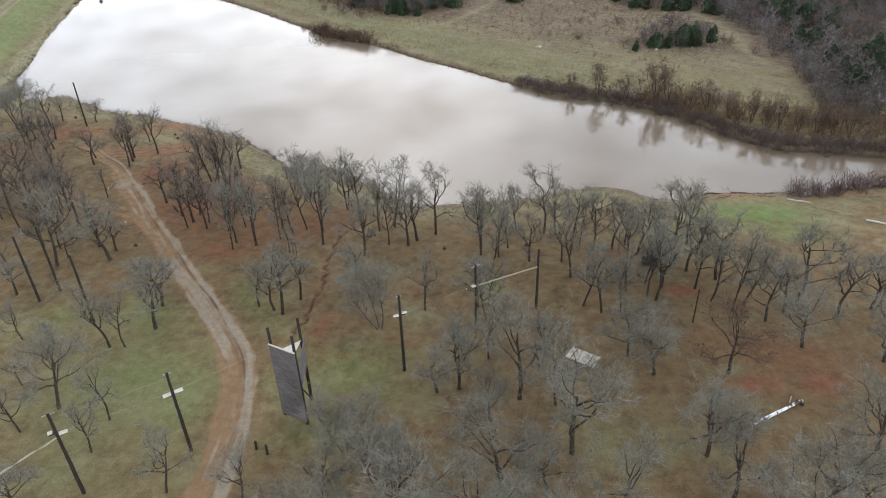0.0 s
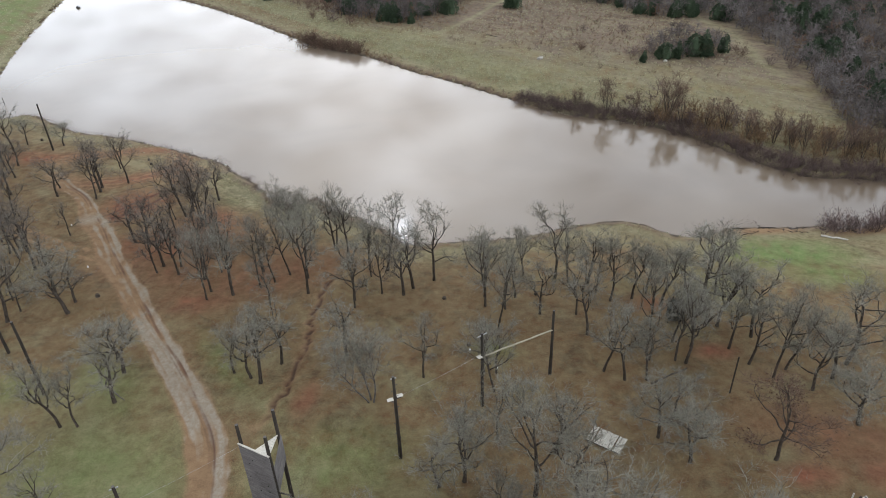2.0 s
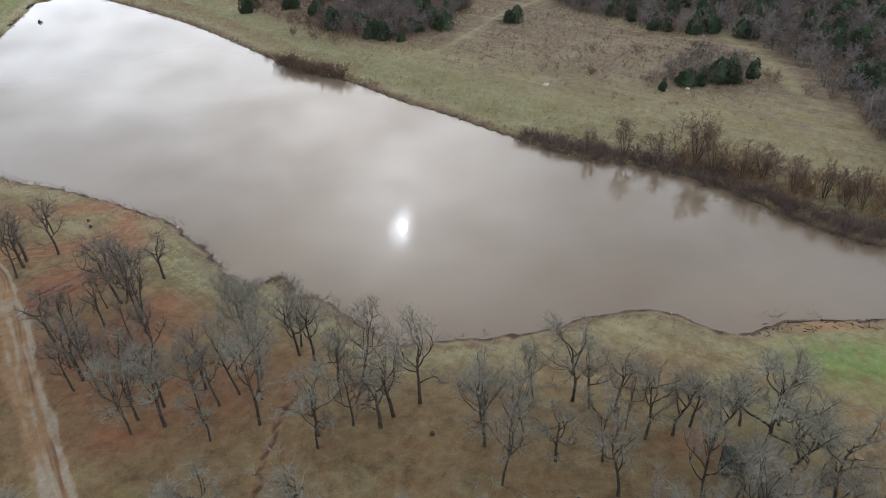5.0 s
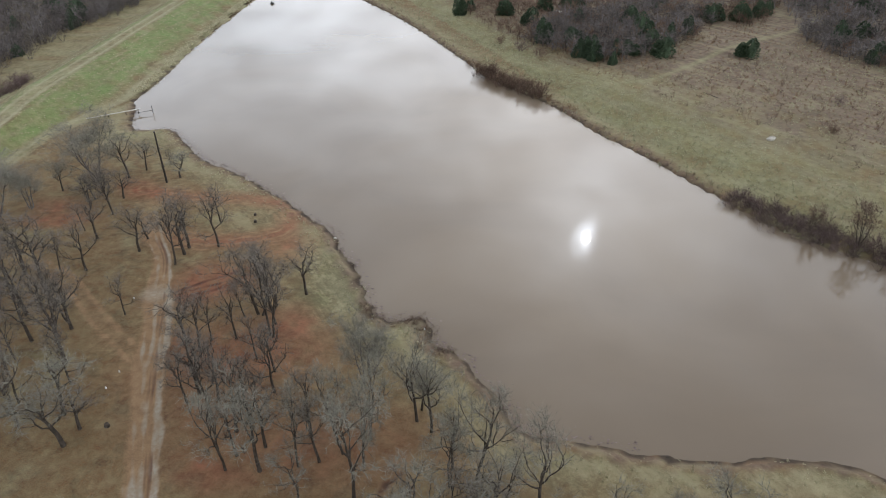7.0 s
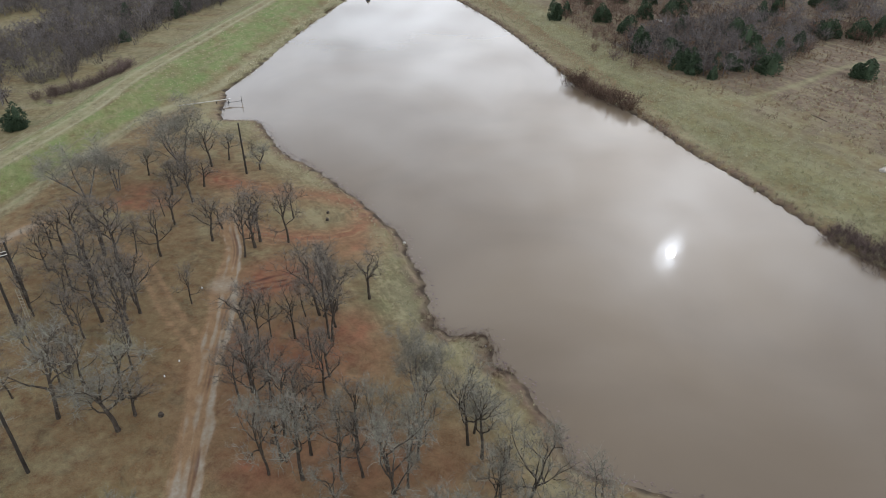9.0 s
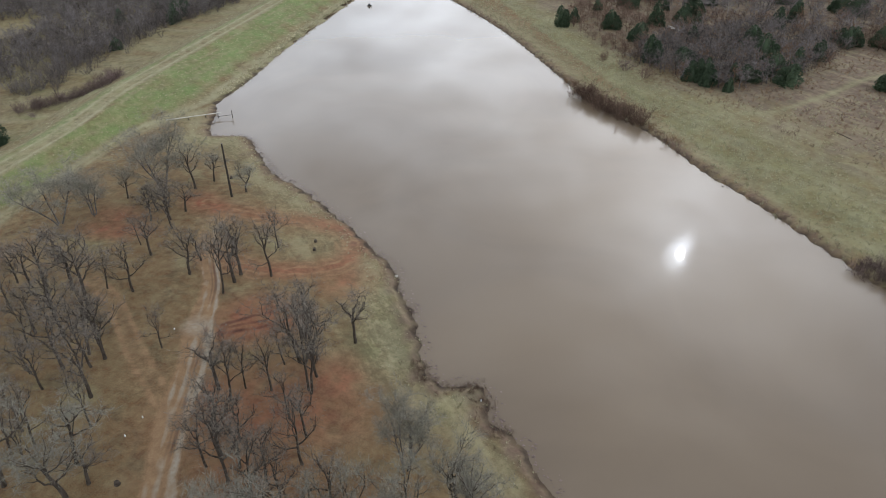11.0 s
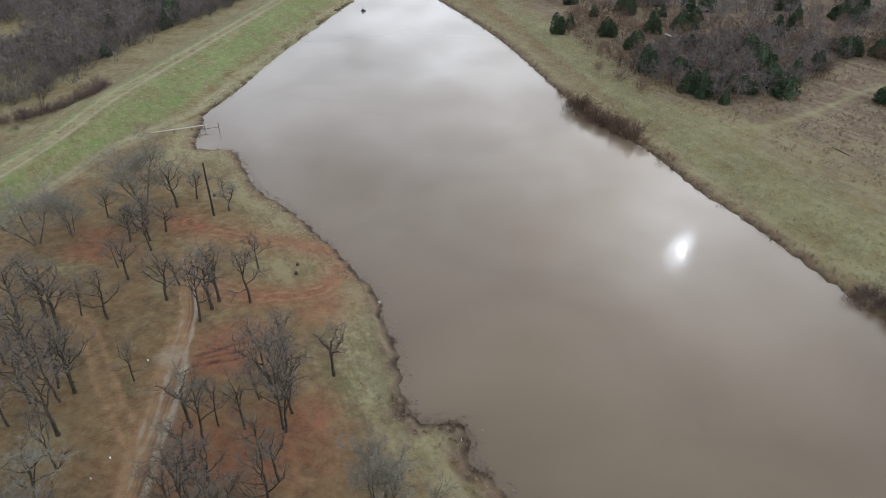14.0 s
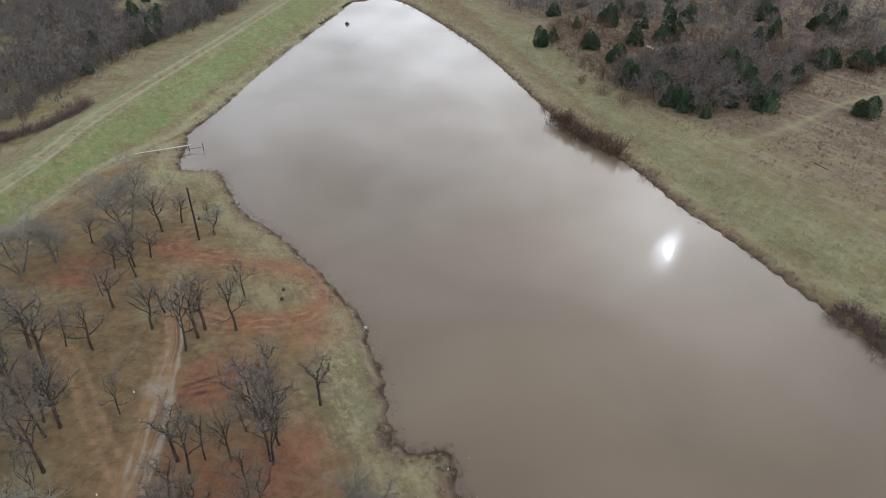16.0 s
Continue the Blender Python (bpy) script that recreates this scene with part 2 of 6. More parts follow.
def water_material():
    k = Nodes("muddy_pond_water", 0.008, 0.5)
    k.b.inputs["IOR"].default_value = 1.33
    silt = k.mix(k.ramp(k.noise(0.035, 4, 0.5, distort=0.6), 0.35, 0.65), (0.110, 0.080, 0.053), (0.135, 0.100, 0.067))
    k.colour(silt)
    calm = k.op("ADD", k.op("MULTIPLY", k.noise(2.2, 3, 0.5), 0.6), k.noise(0.5, 2, 0.5))
    k.bump(calm, 0.09, 0.03)
    return k.m


def bark_material(name, dark, light):
    k = Nodes(name, 0.95, 0.1)
    f = k.noise(5.0, 5, 0.7, stretch=(1, 1, 0.35))
    col = k.mix(k.ramp(f, 0.35, 0.65), dark, light)
    col = k.mix(k.op("MULTIPLY", k.random(), 0.5), col, k.mix(1.0, col, (0.62, 0.60, 0.58), "MULTIPLY"))
    k.colour(col)
    k.bump(k.noise(14.0, 4, stretch=(1, 1, 0.3)), 0.7, 0.04)
    return k.m


def twig_material(name, a, b):
    k = Nodes(name, 0.95, 0.1)
    col = k.mix(k.island(), a, b)
    col = k.mix(k.op("MULTIPLY", k.random(), 0.45), col, k.mix(1.0, col, (0.66, 0.64, 0.62), "MULTIPLY"))
    tone = k.attr("tone")
    col = k.mix(k.op("MULTIPLY", tone, 0.8, True), col, k.mix(1.0, col, (1.42, 1.42, 1.42), "MULTIPLY"))
    col = k.mix(k.op("MULTIPLY", tone, -0.8, True), col, k.mix(1.0, col, (0.50, 0.44, 0.40), "MULTIPLY"))
    k.colour(col)
    return k.m


def leaf_material(name, a, b):
    k = Nodes(name, 0.8, 0.15)
    col = k.mix(k.island(), a, b)
    col = k.mix(k.op("MULTIPLY", k.random(), 0.5), col, k.mix(1.0, col, (0.55, 0.6, 0.6), "MULTIPLY"))
    k.colour(col)
    return k.m


GROUND, WATER = ground_material(), water_material()
BARK = bark_material("oak_bark", (0.032, 0.025, 0.019), (0.092, 0.073, 0.057))
BARK_GREY = bark_material("grey_bark", (0.060, 0.052, 0.046), (0.150, 0.132, 0.118))
TWIG = twig_material("oak_twigs", (0.106, 0.095, 0.073), (0.254, 0.234, 0.188))
TWIG_DIM = twig_material("dim_oak_twigs", (0.090, 0.076, 0.062), (0.205, 0.178, 0.146))
TWIG_BROWN = twig_material("brown_twigs", (0.085, 0.055, 0.040), (0.165, 0.110, 0.080))
TWIG_RUST = twig_material("rusty_willow_twigs", (0.125, 0.080, 0.045), (0.245, 0.162, 0.092))
WOODS = twig_material("bare_woods", (0.074, 0.063, 0.057), (0.172, 0.150, 0.138))
BRUSH_DARK = twig_material("dark_brush", (0.078, 0.055, 0.049), (0.170, 0.122, 0.107))
OAK_LEAF = leaf_material("dead_oak_leaves", (0.110, 0.062, 0.038), (0.190, 0.110, 0.068))
CEDAR = leaf_material("cedar_green", (0.026, 0.042, 0.023), (0.066, 0.088, 0.046))
DRYGRASS = leaf_material("dry_grass", (0.270, 0.240, 0.140), (0.480, 0.430, 0.280))
POLE = plain("weathered_pole", (0.034, 0.027, 0.021), vary=0.45, scale=9, stretch=(1, 1, 0.12))
PALE = plain("bleached_timber", (0.450, 0.415, 0.350), vary=0.22, scale=5)
PLANK = plain("grey_plank", (0.118, 0.105, 0.098), vary=0.5, scale=4, stretch=(0.3, 0.3, 3.0))
BEAMWOOD = plain("peeled_log", (0.290, 0.255, 0.185), vary=0.25, scale=5)
STEEL = plain("galvanised_steel", (0.330, 0.330, 0.320), rough=0.45, spec=0.5, vary=0.15, metal=0.8, bump=0)
DARKMETAL = plain("dark_painted_metal", (0.045, 0.048, 0.050), rough=0.6, vary=0.3)
SHEET = plain("mossy_roof_sheet", (0.052, 0.055, 0.048), rough=0.8, vary=0.35, scale=3)
WHITE = plain("white_plastic", (0.80, 0.80, 0.78), rough=0.4, spec=0.5, vary=0.06, bump=0)
ROCK = plain("pale_rock", (0.330, 0.300, 0.250), vary=0.3, scale=3)


def peeling_white():
    k = Nodes("peeling_white_paint", 0.7, 0.3)
    f = k.op("ADD", k.op("MULTIPLY", k.noise(3.0, 5, 0.7), 0.6), k.op("MULTIPLY", k.noise(0.7, 3), 0.4))
    k.colour(k.mix(k.ramp(f, 0.49, 0.54), (0.80, 0.80, 0.80), (0.075, 0.058, 0.045)))
    k.bump(f, 0.3, 0.02)
    return k.m


PEELING = peeling_white()


# ------------------------------------------------------------------ mesh helpers
def mesh_of(name, V, F, mat, smooth=False):
    me = bpy.data.meshes.new(name)
    me.from_pydata([tuple(v) for v in V], [], F)
    me.materials.append(mat)
    if smooth:
        me.polygons.foreach_set("use_smooth", [True] * len(me.polygons))
    me.update()
    return me


def part(name, bm, mat, parent=None, label=""):
    """links a bmesh, or a mesh, as one object under a thing"""
    if isinstance(bm, bmesh.types.BMesh):
        me = bpy.data.meshes.new(name)
        bm.to_mesh(me)
        bm.free()
        me.materials.append(mat)
    else:
        me = bm
    ob = new(name, me)
    ob.parent = parent
    return tagged(ob, label)


def thing(name, label, category, at=(0, 0, 0), turn=0, group="", kind=""):
    e = new(name)
    e.empty_display_size = 0.3
    e.matrix_basis = pose(*at, 0, 0, turn)
    return tagged(e, label, category, group, kind)


def boxes(*specs, bevel=0.012):
    """a bmesh of bevelled boxes: (centre, size[, turn])"""
    bm = bmesh.new()
    for c, s, *turn in specs:
        m = pose(*c, *(turn[0] if turn else (0, 0, 0))) @ Matrix.Diagonal((*s, 1))
        bmesh.ops.create_cube(bm, size=1, matrix=m)
    if bevel:
        bmesh.ops.bevel(bm, geom=bm.edges[:], offset=bevel, segments=1, affect="EDGES")
    return bm


def tube_data(V, F, pts, radii, sides, cap=False):
    """adds a tapering tube along pts; a last radius of 0 makes a point"""
    pts = [Vector(p) for p in pts]
    start = len(V)
    rings = []
    for i, (p, r) in enumerate(zip(pts, radii)):
        if r <= 0:
            rings.append([len(V)])
            V.append(p)
            continue
        d = (pts[min(i + 1, len(pts) - 1)] - pts[max(i - 1, 0)])
        d = d.normalized() if d.length > 1e-6 else Vector((0, 0, 1))
        u = d.cross(Vector((0.31, 0.95, 0.02)) if abs(d.y) < 0.8 else Vector((1, 0, 0.1))).normalized()
        w = d.cross(u)
        rings.append(list(range(len(V), len(V) + sides)))
        for k in range(sides):
            a = 2 * math.pi * k / sides
            V.append(p + (u * math.cos(a) + w * math.sin(a)) * r)
    for a, b in zip(rings, rings[1:]):
        for k in range(sides):
            if len(b) == 1:
                F.append((a[k], a[(k + 1) % sides], b[0]))
            else:
                F.append((a[k], a[(k + 1) % sides], b[(k + 1) % sides], b[k]))
    if cap:
        for r in (rings[0], rings[-1]):
            if len(r) > 2:
                F.append(tuple(r))
    return start


def log_mesh(name, a, b, r0, r1, mat, sides=10, crook=0.0, seed=0, segs=6):
    rng = random.Random(seed)
    a, b = Vector(a), Vector(b)
    pts, rad = [], []
    for i in range(segs + 1):
        f = i / segs
        j = Vector((rng.uniform(-1, 1), rng.uniform(-1, 1), rng.uniform(-1, 1))) * crook * (0 if i in (0, segs) else 1)
        pts.append(a.lerp(b, f) + j)
        rad.append((r0 + (r1 - r0) * f) * (1 + rng.uniform(-0.05, 0.05)))
    V, F = [], []
    tube_data(V, F, pts, rad, sides, cap=True)
    return mesh_of(name, V, F, mat, smooth=False)


# ------------------------------------------------------------------ the lie of the land
NEAR_SHORE = [(-100.2, 156.6), (-97.2, 153.6), (-93.5, 148.0), (-89.8, 144.2), (-83.8, 146.0), (-79.0, 142.9), (-69.9, 136.1), (-63.8, 134.0),
              (-56.1, 130.4), (-48.7, 126.5), (-42.8, 122.8), (-38.7, 120.4), (-35.3, 116.4), (-31.0, 112.1), (-27.1, 106.6), (-24.0, 104.0),
              (-20.6, 105.7), (-18.6, 104.2), (-17.4, 101.5), (-14.8, 101.0), (-11.4, 98.0), (-8.3, 95.2), (-6.2, 92.2), (-3.5, 92.1),
              (-0.7, 92.4), (4.9, 92.7), (10.6, 93.6), (13.6, 94.7), (16.6, 95.8), (22.3, 96.6), (25.5, 95.6), (27.3, 94.4), (29.2, 92.5), (32.2, 91.9), (36.5, 93.7),
              (41.6, 93.8), (45.4, 93.3), (48.0, 93.8), (51.5, 92.6), (56.5, 94.0), (62.0, 95.2), (70.0, 93.6), (80.0, 92.0), (96.0, 90.0)]
FAR_SHORE = [(97.0, 97.0), (78.0, 100.6), (68.0, 104.0), (60.0, 106.6), (54.3, 107.4), (49.3, 111.8), (44.0, 119.1), (41.8, 122.7), (37.9, 127.4), (29.9, 132.6), (21.0, 136.9), (12.4, 144.9),
             (0.0, 157.8), (-8.3, 165.2), (-19.0, 177.2), (-33.4, 188.3), (-43.5, 200.8), (-69.2, 231.0), (-97.5, 258.3), (-115.4, 273.0), (-124.0, 275.0)]
DAM_EDGE = [(-130.2, 265.7), (-118.1, 216.7), (-109.7, 187.1), (-104.5, 173.1), (-101.2, 160.5)]
ROAD = [(-30.0, -70.0), (-29.5, -40.0), (-28.0, -15.0), (-25.0, 12.0), (-22.6, 26.0), (-21.2, 37.0), (-20.6, 44.0), (-20.9, 50.0), (-22.5, 57.2), (-25.9, 63.2), (-29.5, 68.6), (-33.7, 74.4),
        (-38.6, 81.4), (-43.6, 88.3), (-48.4, 96.0), (-51.9, 101.2), (-55.2, 106.0), (-59.6, 110.4), (-63.0, 114.0), (-66.0, 117.4), (-69.4, 121.0)]
LOOP = [(-71.0, 122.4), (-66.5, 121.8), (-62.2, 122.4), (-55.4, 124.9), (-50.0, 124.6), (-46.5, 122.6), (-44.6, 119.8), (-45.2, 116.5), (-48.9, 113.1), (-54.0, 111.3), (-60.0, 111.5)]
SKIDS = [[(-48.3, 99.8), (-46.3, 101.5), (-44.6, 103.0), (-42.8, 106.4)], [(-49.1, 101.1), (-47.3, 103.4), (-45.3, 105.6), (-43.2, 108.6)], [(-48.8, 100.5), (-46.6, 102.6), (-45.2, 103.7)]]
SIDE_TRACK = [(-41.5, 86.6), (-45.0, 89.0), (-49.0, 91.0), (-54.2, 93.6), (-58.5, 96.2), (-64.5, 99.4), (-70.0, 101.0)]
GULLY = [(-15.0, 83.6), (-15.3, 81.6), (-15.7, 78.2), (-16.1, 75.7), (-15.9, 72.5), (-16.0, 69.6), (-16.5, 65.0), (-17.5, 61.4), (-18.3, 59.2)]
DAM_FOOT, DAM_WAY = np.array((-100.2, 157.5)), np.array((-0.262, 0.965))
DAM_OUT = np.array((-0.965, -0.262))


def spline(points, n=6, closed=False):
    """Catmull-Rom through the points"""
    p = np.array(points, float)
    out, m = [], len(p)
    for i in range(m if closed else m - 1):
        a, b, c, d = (p[j % m] if closed else p[min(max(j, 0), m - 1)] for j in (i - 1, i, i + 1, i + 2))
        for k in range(n):
            t = k / n
            out.append(0.5 * (2 * b + (c - a) * t + (2 * a - 5 * b + 4 * c - d) * t * t + (3 * b - a - 3 * c + d) * t ** 3))
    if not closed:
        out.append(p[-1])
    return np.array(out)


SHORE = np.concatenate([spline(NEAR_SHORE, 5), spline(FAR_SHORE, 5), spline(DAM_EDGE, 4)])


def distance(x, y, line, closed=False):
    """distance from points to a polyline, and how far along it the nearest place lies"""
    best, along = np.full(x.shape, 1e9), np.zeros(x.shape)
    a = line
    b = np.roll(line, -1, axis=0) if closed else line[1:]
    run = 0.0
    for (ax, ay), (bx, by) in zip(a, b):
        dx, dy = bx - ax, by - ay
        l2 = dx * dx + dy * dy
        if l2 < 1e-9:
            continue
        t = np.clip(((x - ax) * dx + (y - ay) * dy) / l2, 0, 1)
        d = np.hypot(x - ax - t * dx, y - ay - t * dy)
        near = d < best
        best = np.where(near, d, best)
        along = np.where(near, run + t * math.sqrt(l2), along)
        run += math.sqrt(l2)
    return best, along


def inside(x, y, ring):
    r = np.zeros(x.shape, bool)
    for (ax, ay), (bx, by) in zip(ring, np.roll(ring, -1, axis=0)):
        if ay == by:
            continue
        r ^= ((ay > y) != (by > y)) & (x < (bx - ax) * (y - ay) / (by - ay) + ax)
    return r


def smooth(a, b, v):
    t = np.clip((v - a) / (b - a), 0, 1)
    return t * t * (3 - 2 * t)


WAVES = np.random.RandomState(7)
GULLY_LINE = spline(spline(GULLY, 3) + np.random.RandomState(3).normal(0, 0.26, (len(GULLY) * 3 - 2, 2)), 3)


def ripple(x, y, size, n=14):
    """smooth random field, about -1 to 1, with features of that size in metres"""
    v = np.zeros(np.shape(x))
    for _ in range(n):
        a, ph = WAVES.uniform(0, 2 * math.pi, 2)
        f = 2 * math.pi / size * WAVES.uniform(0.6, 1.7)
        v = v + np.sin((x * math.cos(a) + y * math.sin(a)) * f + ph)
    return v / math.sqrt(n) * 0.75


def pond_distance(x, y):
    d, _ = distance(x, y, SHORE, True)
    return np.where(inside(x, y, SHORE), -d, d)


def land(x, y):
    """height of the ground, and the ground's masks"""
    x, y = np.asarray(x, float), np.asarray(y, float)
    WAVES.seed(7)
    sd = pond_distance(x, y)
    sd = sd + ripple(x, y, 3.5) * 0.22 + ripple(x, y, 1.3) * 0.12
    px, py = x - DAM_FOOT[0], y - DAM_FOOT[1]
    out = px * DAM_OUT[0] + py * DAM_OUT[1]
    way = px * DAM_WAY[0] + py * DAM_WAY[1]
    # towards its near end the dam draws in
    bend = smooth(0, -30, way)
    out = out * (1 - bend) + np.where(out < 14, (out - 7) * 17 / 7, out + 3) * bend
    far = smooth(0, 12, (y - 97) * 0.75 + (x - 60) * 0.9 + 12) * smooth(-2, 8, y - 99)
    far = np.where((out > -3) | (y < 99), 0, far)
    bank = 0.42 * smooth(0, 1.4, sd) + 0.78 * smooth(0.5, 15, sd)
    z = bank + far * (0.8 * smooth(8, 45, sd) + 0.02 * np.clip(sd - 45, 0, 400))
    z = z + ripple(x, y, 16) * 0.10 * smooth(1, 8, sd) + ripple(x, y, 4.5) * 0.035 * smooth(1, 4, sd)
    z = np.where(sd < 0, np.maximum(0.45 * sd, -2.5), z)
    # the embankment, and the low ground behind it
    prof = np.interp(out, [-2, 0.5, 3, 15.5, 20.5, 31, 45, 120], [-2, 0.25, 0.7, 3.3, 3.4, -0.4, -0.8, -1.2])
    behind = smooth(24, 31, out)
    z = np.where((sd > 0) & (way > -110), np.maximum(z * (1 - behind) + prof * behind, np.where(out > 0, prof, -9)), z)
    # road ruts and the washed-out gully
    rd, ra = distance(x, y, spline(ROAD, 6))
    half = 1.75 - 0.40 * smooth(56, 70, y) + 0.25 * smooth(80, 92, y) - 0.55 * smooth(98, 106, y) + ripple(x, y, 7) * 0.25
    road = (1 - smooth(half - 0.25, half + 0.25, rd + 0.1 * ripple(x, y, 1.6))) * (1 - smooth(110, 121, y))
    sl = spline(ROAD, 6)
    nx = np.interp(y, sl[:, 1], sl[:, 0])
    side = np.where(x > nx, 1.0, -1.0) * rd
    weave = ripple(ra, ra * 0, 16, 6) * 0.22
    rut = np.maximum(np.exp(-((side - 0.55 - weave) / 0.17) ** 2), 0.6 * np.exp(-((side - 0.15 - weave) / 0.15) ** 2)) * np.clip(0.55 + 0.5 * ripple(ra, ra * 0, 9, 6) + 0.3 * ripple(x, y, 2.5), 0, 0.9)
    z = z - 0.05 * road - 0.07 * np.clip(rut, 0, 1) * road
    gd, ga = distance(x, y, GULLY_LINE)
    gd = np.abs(gd + ripple(x, y, 2.2) * 0.10 + ripple(x, y, 0.9) * 0.10)
    gul = np.exp(-(gd / 0.24) ** 2) * smooth(58.5, 62, y)
    z = z - 0.30 * gul

    def blob(cx, cy, rx, ry, turn=0.0):
        c, s = math.cos(radians(turn)), math.sin(radians(turn))
        u, v = ((x - cx) * c + (y - cy) * s) / rx, (-(x - cx) * s + (y - cy) * c) / ry
        return np.clip(1.25 - np.hypot(u, v), 0, 1)

    def most(*b):
        m = b[0]
        for q in b[1:]:
            m = np.maximum(m, q)
        return m

    near = (sd > 0) & (far < 0.5) & (out < 2)
    r8, r20, r3 = ripple(x, y, 9), ripple(x, y, 24), ripple(x, y, 3)
    west = smooth(-12, -26, x) * smooth(76, 60, y)
    foot = 0.9 * np.exp(-((out + 1.0) / 1.6) ** 2) * smooth(0, -12, way)
    M = {}
    M["grass"] = np.clip(0.08 + 0.20 * r8 + 0.14 * r20 + 0.46 * west + 0.55 * most(blob(-9.5, 53, 9, 7), blob(-17, 54, 3, 12), blob(3.6, 69, 4, 3), blob(16, 46, 7, 5), blob(-33, 53, 10, 7), blob(30, 80, 14, 6)), 0, 1)
    M["grass"] = np.where(far > 0.5, 0.55 + 0.2 * r8, M["grass"])
    tan = near * (0.70 * smooth(9, 3, sd + 2 * r8) * smooth(0.8, 2.4, sd)) + near * foot + 0.75 * near * blob(-31, 108, 8, 12, 40) + 0.6 * near * most(blob(-52.5, 118.5, 4.5, 3.5, 30), blob(-88, 138, 8, 6), blob(50, 84, 9, 3.5, -20))
    streak = ripple(x * 0.62 + y * 0.78, (x * 0.78 - y * 0.62) * 0.18, 5.0)
    tan = np.where(far > 0.5, 0.52 + 0.24 * r8 + 0.20 * streak + 0.14 * r3, tan)
    M["tan"] = np.clip(tan, 0, 1)
    edge_brown = 0.85 * smooth(2.4, 0.7, sd + 0.7 * r3 + 0.5 * r8) * smooth(0.0, 0.6, sd)
    rust = np.where(far > 0.5, 0.12 + 0.34 * smooth(14, 24, sd + 4 * r8 - 5 * smooth(10, 40, x)) + 0.66 * smooth(22, 34, sd + 6 * r8 - 5 * smooth(10, 40, x)) + 0.20 * r3 + 0.24 * streak + 0.12 * r8 + 0.35 * smooth(192, 206, y) * smooth(12, 20, sd), near * most(edge_brown, 0.95 * blob(-20.2, 104.0, 3.6, 1.8, -20)))
    M["rust"] = np.clip(rust, 0, 1)
    M["green"] = np.clip(near * most(1.25 * blob(41, 86.0, 9.0, 4.2, -8), 0.8 * blob(44, 81, 6, 3.5, -20), 0.46 * blob(-32, 55, 7, 5), 0.48 * blob(-10.5, 55.0, 6, 5), 0.46 * blob(-12, 47, 4, 4), 0.46 * blob(-26.5, 52, 3, 7), 0.55 * blob(3.6, 69.3, 2.4, 1.6), 0.48 * blob(-44.5, 65.5, 4, 3), 0.5 * blob(-23.5, 68, 2.0, 7, 38), 0.45 * blob(-35, 66, 3, 8, 38)) * (0.8 + 0.3 * r3), 0, 1)
    M["green"] = np.where(far > 0.5, np.clip(0.19 * smooth(2, 5, sd) * smooth(24, 10, sd + 3 * r8) * smooth(46, 10, x) + 0.05 * r8 + 0.06 * r3, 0, 0.5), M["green"])
    red = most(0.9 * blob(-14.7, 62.6, 1.3, 2.4, -18), blob(26, 67.8, 2.4, 1.2), blob(28.6, 52.3, 3.0, 1.5), blob(35, 52.2, 2.6, 2.0), 0.9 * blob(-45.5, 102.5, 6, 3.5, 40), 0.7 * blob(-43, 92, 3.5, 4),
               0.75 * blob(-30, 79, 5, 2.5), 0.8 * blob(-76.5, 111, 6, 3, 20), 0.85 * blob(-46.5, 103, 6, 3, 35), 0.8 * blob(-33, 99, 4, 5, 40), 0.9 * blob(-71, 122, 5, 3, -20), 0.7 * blob(-79, 114, 5, 3), 0.65 * blob(21.8, 76, 3, 2),
               0.75 * blob(-68.5, 121.5, 5, 2.4, -15), 0.95 * blob(-47, 104, 5, 4.5, 40), 0.8 * blob(-47, 101, 6, 3, 40), 0.72 * blob(-35, 94.5, 5, 4), 0.75 * blob(-33.4, 98.8, 3.5, 4), 0.6 * blob(-42, 115, 4, 5, 30), 0.74 * blob(-36, 93, 12, 7, 35), 0.55 * blob(-24, 84, 15, 6, 15), 0.5 * blob(-34, 86, 9, 6, 30), 0.5 * blob(33, 56, 9, 4, -20), 0.62 * blob(9.2, 93.9, 6.0, 0.9, 9))
    ld, la = distance(x, y, spline(LOOP, 6))
    ld = ld + 0.25 * r3
    ring = np.exp(-(ld / 1.9) ** 2) * np.clip(0.85 + 0.3 * r8, 0, 1)
    arcs = np.maximum(np.exp(-((ld - 0.75) / 0.3) ** 2), 0.8 * np.exp(-((ld - 1.9) / 0.28) ** 2)) * np.clip(0.7 + 0.4 * ripple(la, la * 0, 6, 5), 0, 1)
    M["red"] = np.clip(near * most(red * (0.85 + 0.25 * r3), 0.80 * ring), 0, 1)
    td, ta = distance(x, y, spline(SIDE_TRACK, 6))
    lanes = np.exp(-((td - 0.8) / 0.35) ** 2)
    M["bare"] = np.clip(near * most(1.0 * lanes * (0.80 + 0.45 * r3), 0.42 * np.exp(-(td / 1.4) ** 2), 1.1 * blob(9.2, 94.0, 6.5, 1.1, 9), 0.85 * blob(41, 92.2, 6, 1.5), 0.8 * blob(55, 91.5, 9, 1.8, 8), 0.5 * np.exp(-(gd / 0.8) ** 2), 0.85 * arcs, 0.9 * road,
                                    0.55 * np.exp(-((rd - half + 0.1) / 0.45) ** 2) * (1 - smooth(110, 121, y)), 0.62 * blob(-61, 112.5, 3.2, 6, 40), 0.8 * blob(-84.6, 98.5, 2.4, 7), 0.5 * blob(-66, 119, 4, 4), 0.5 * blob(-18.5, 47, 1.0, 8), 0.34 * blob(-49, 92, 7, 4, 30)), 0, 1)
    # pale gravel keeps to the eastern wheel lane, brown earth to the western one
    lean = smooth(70, 82, y)
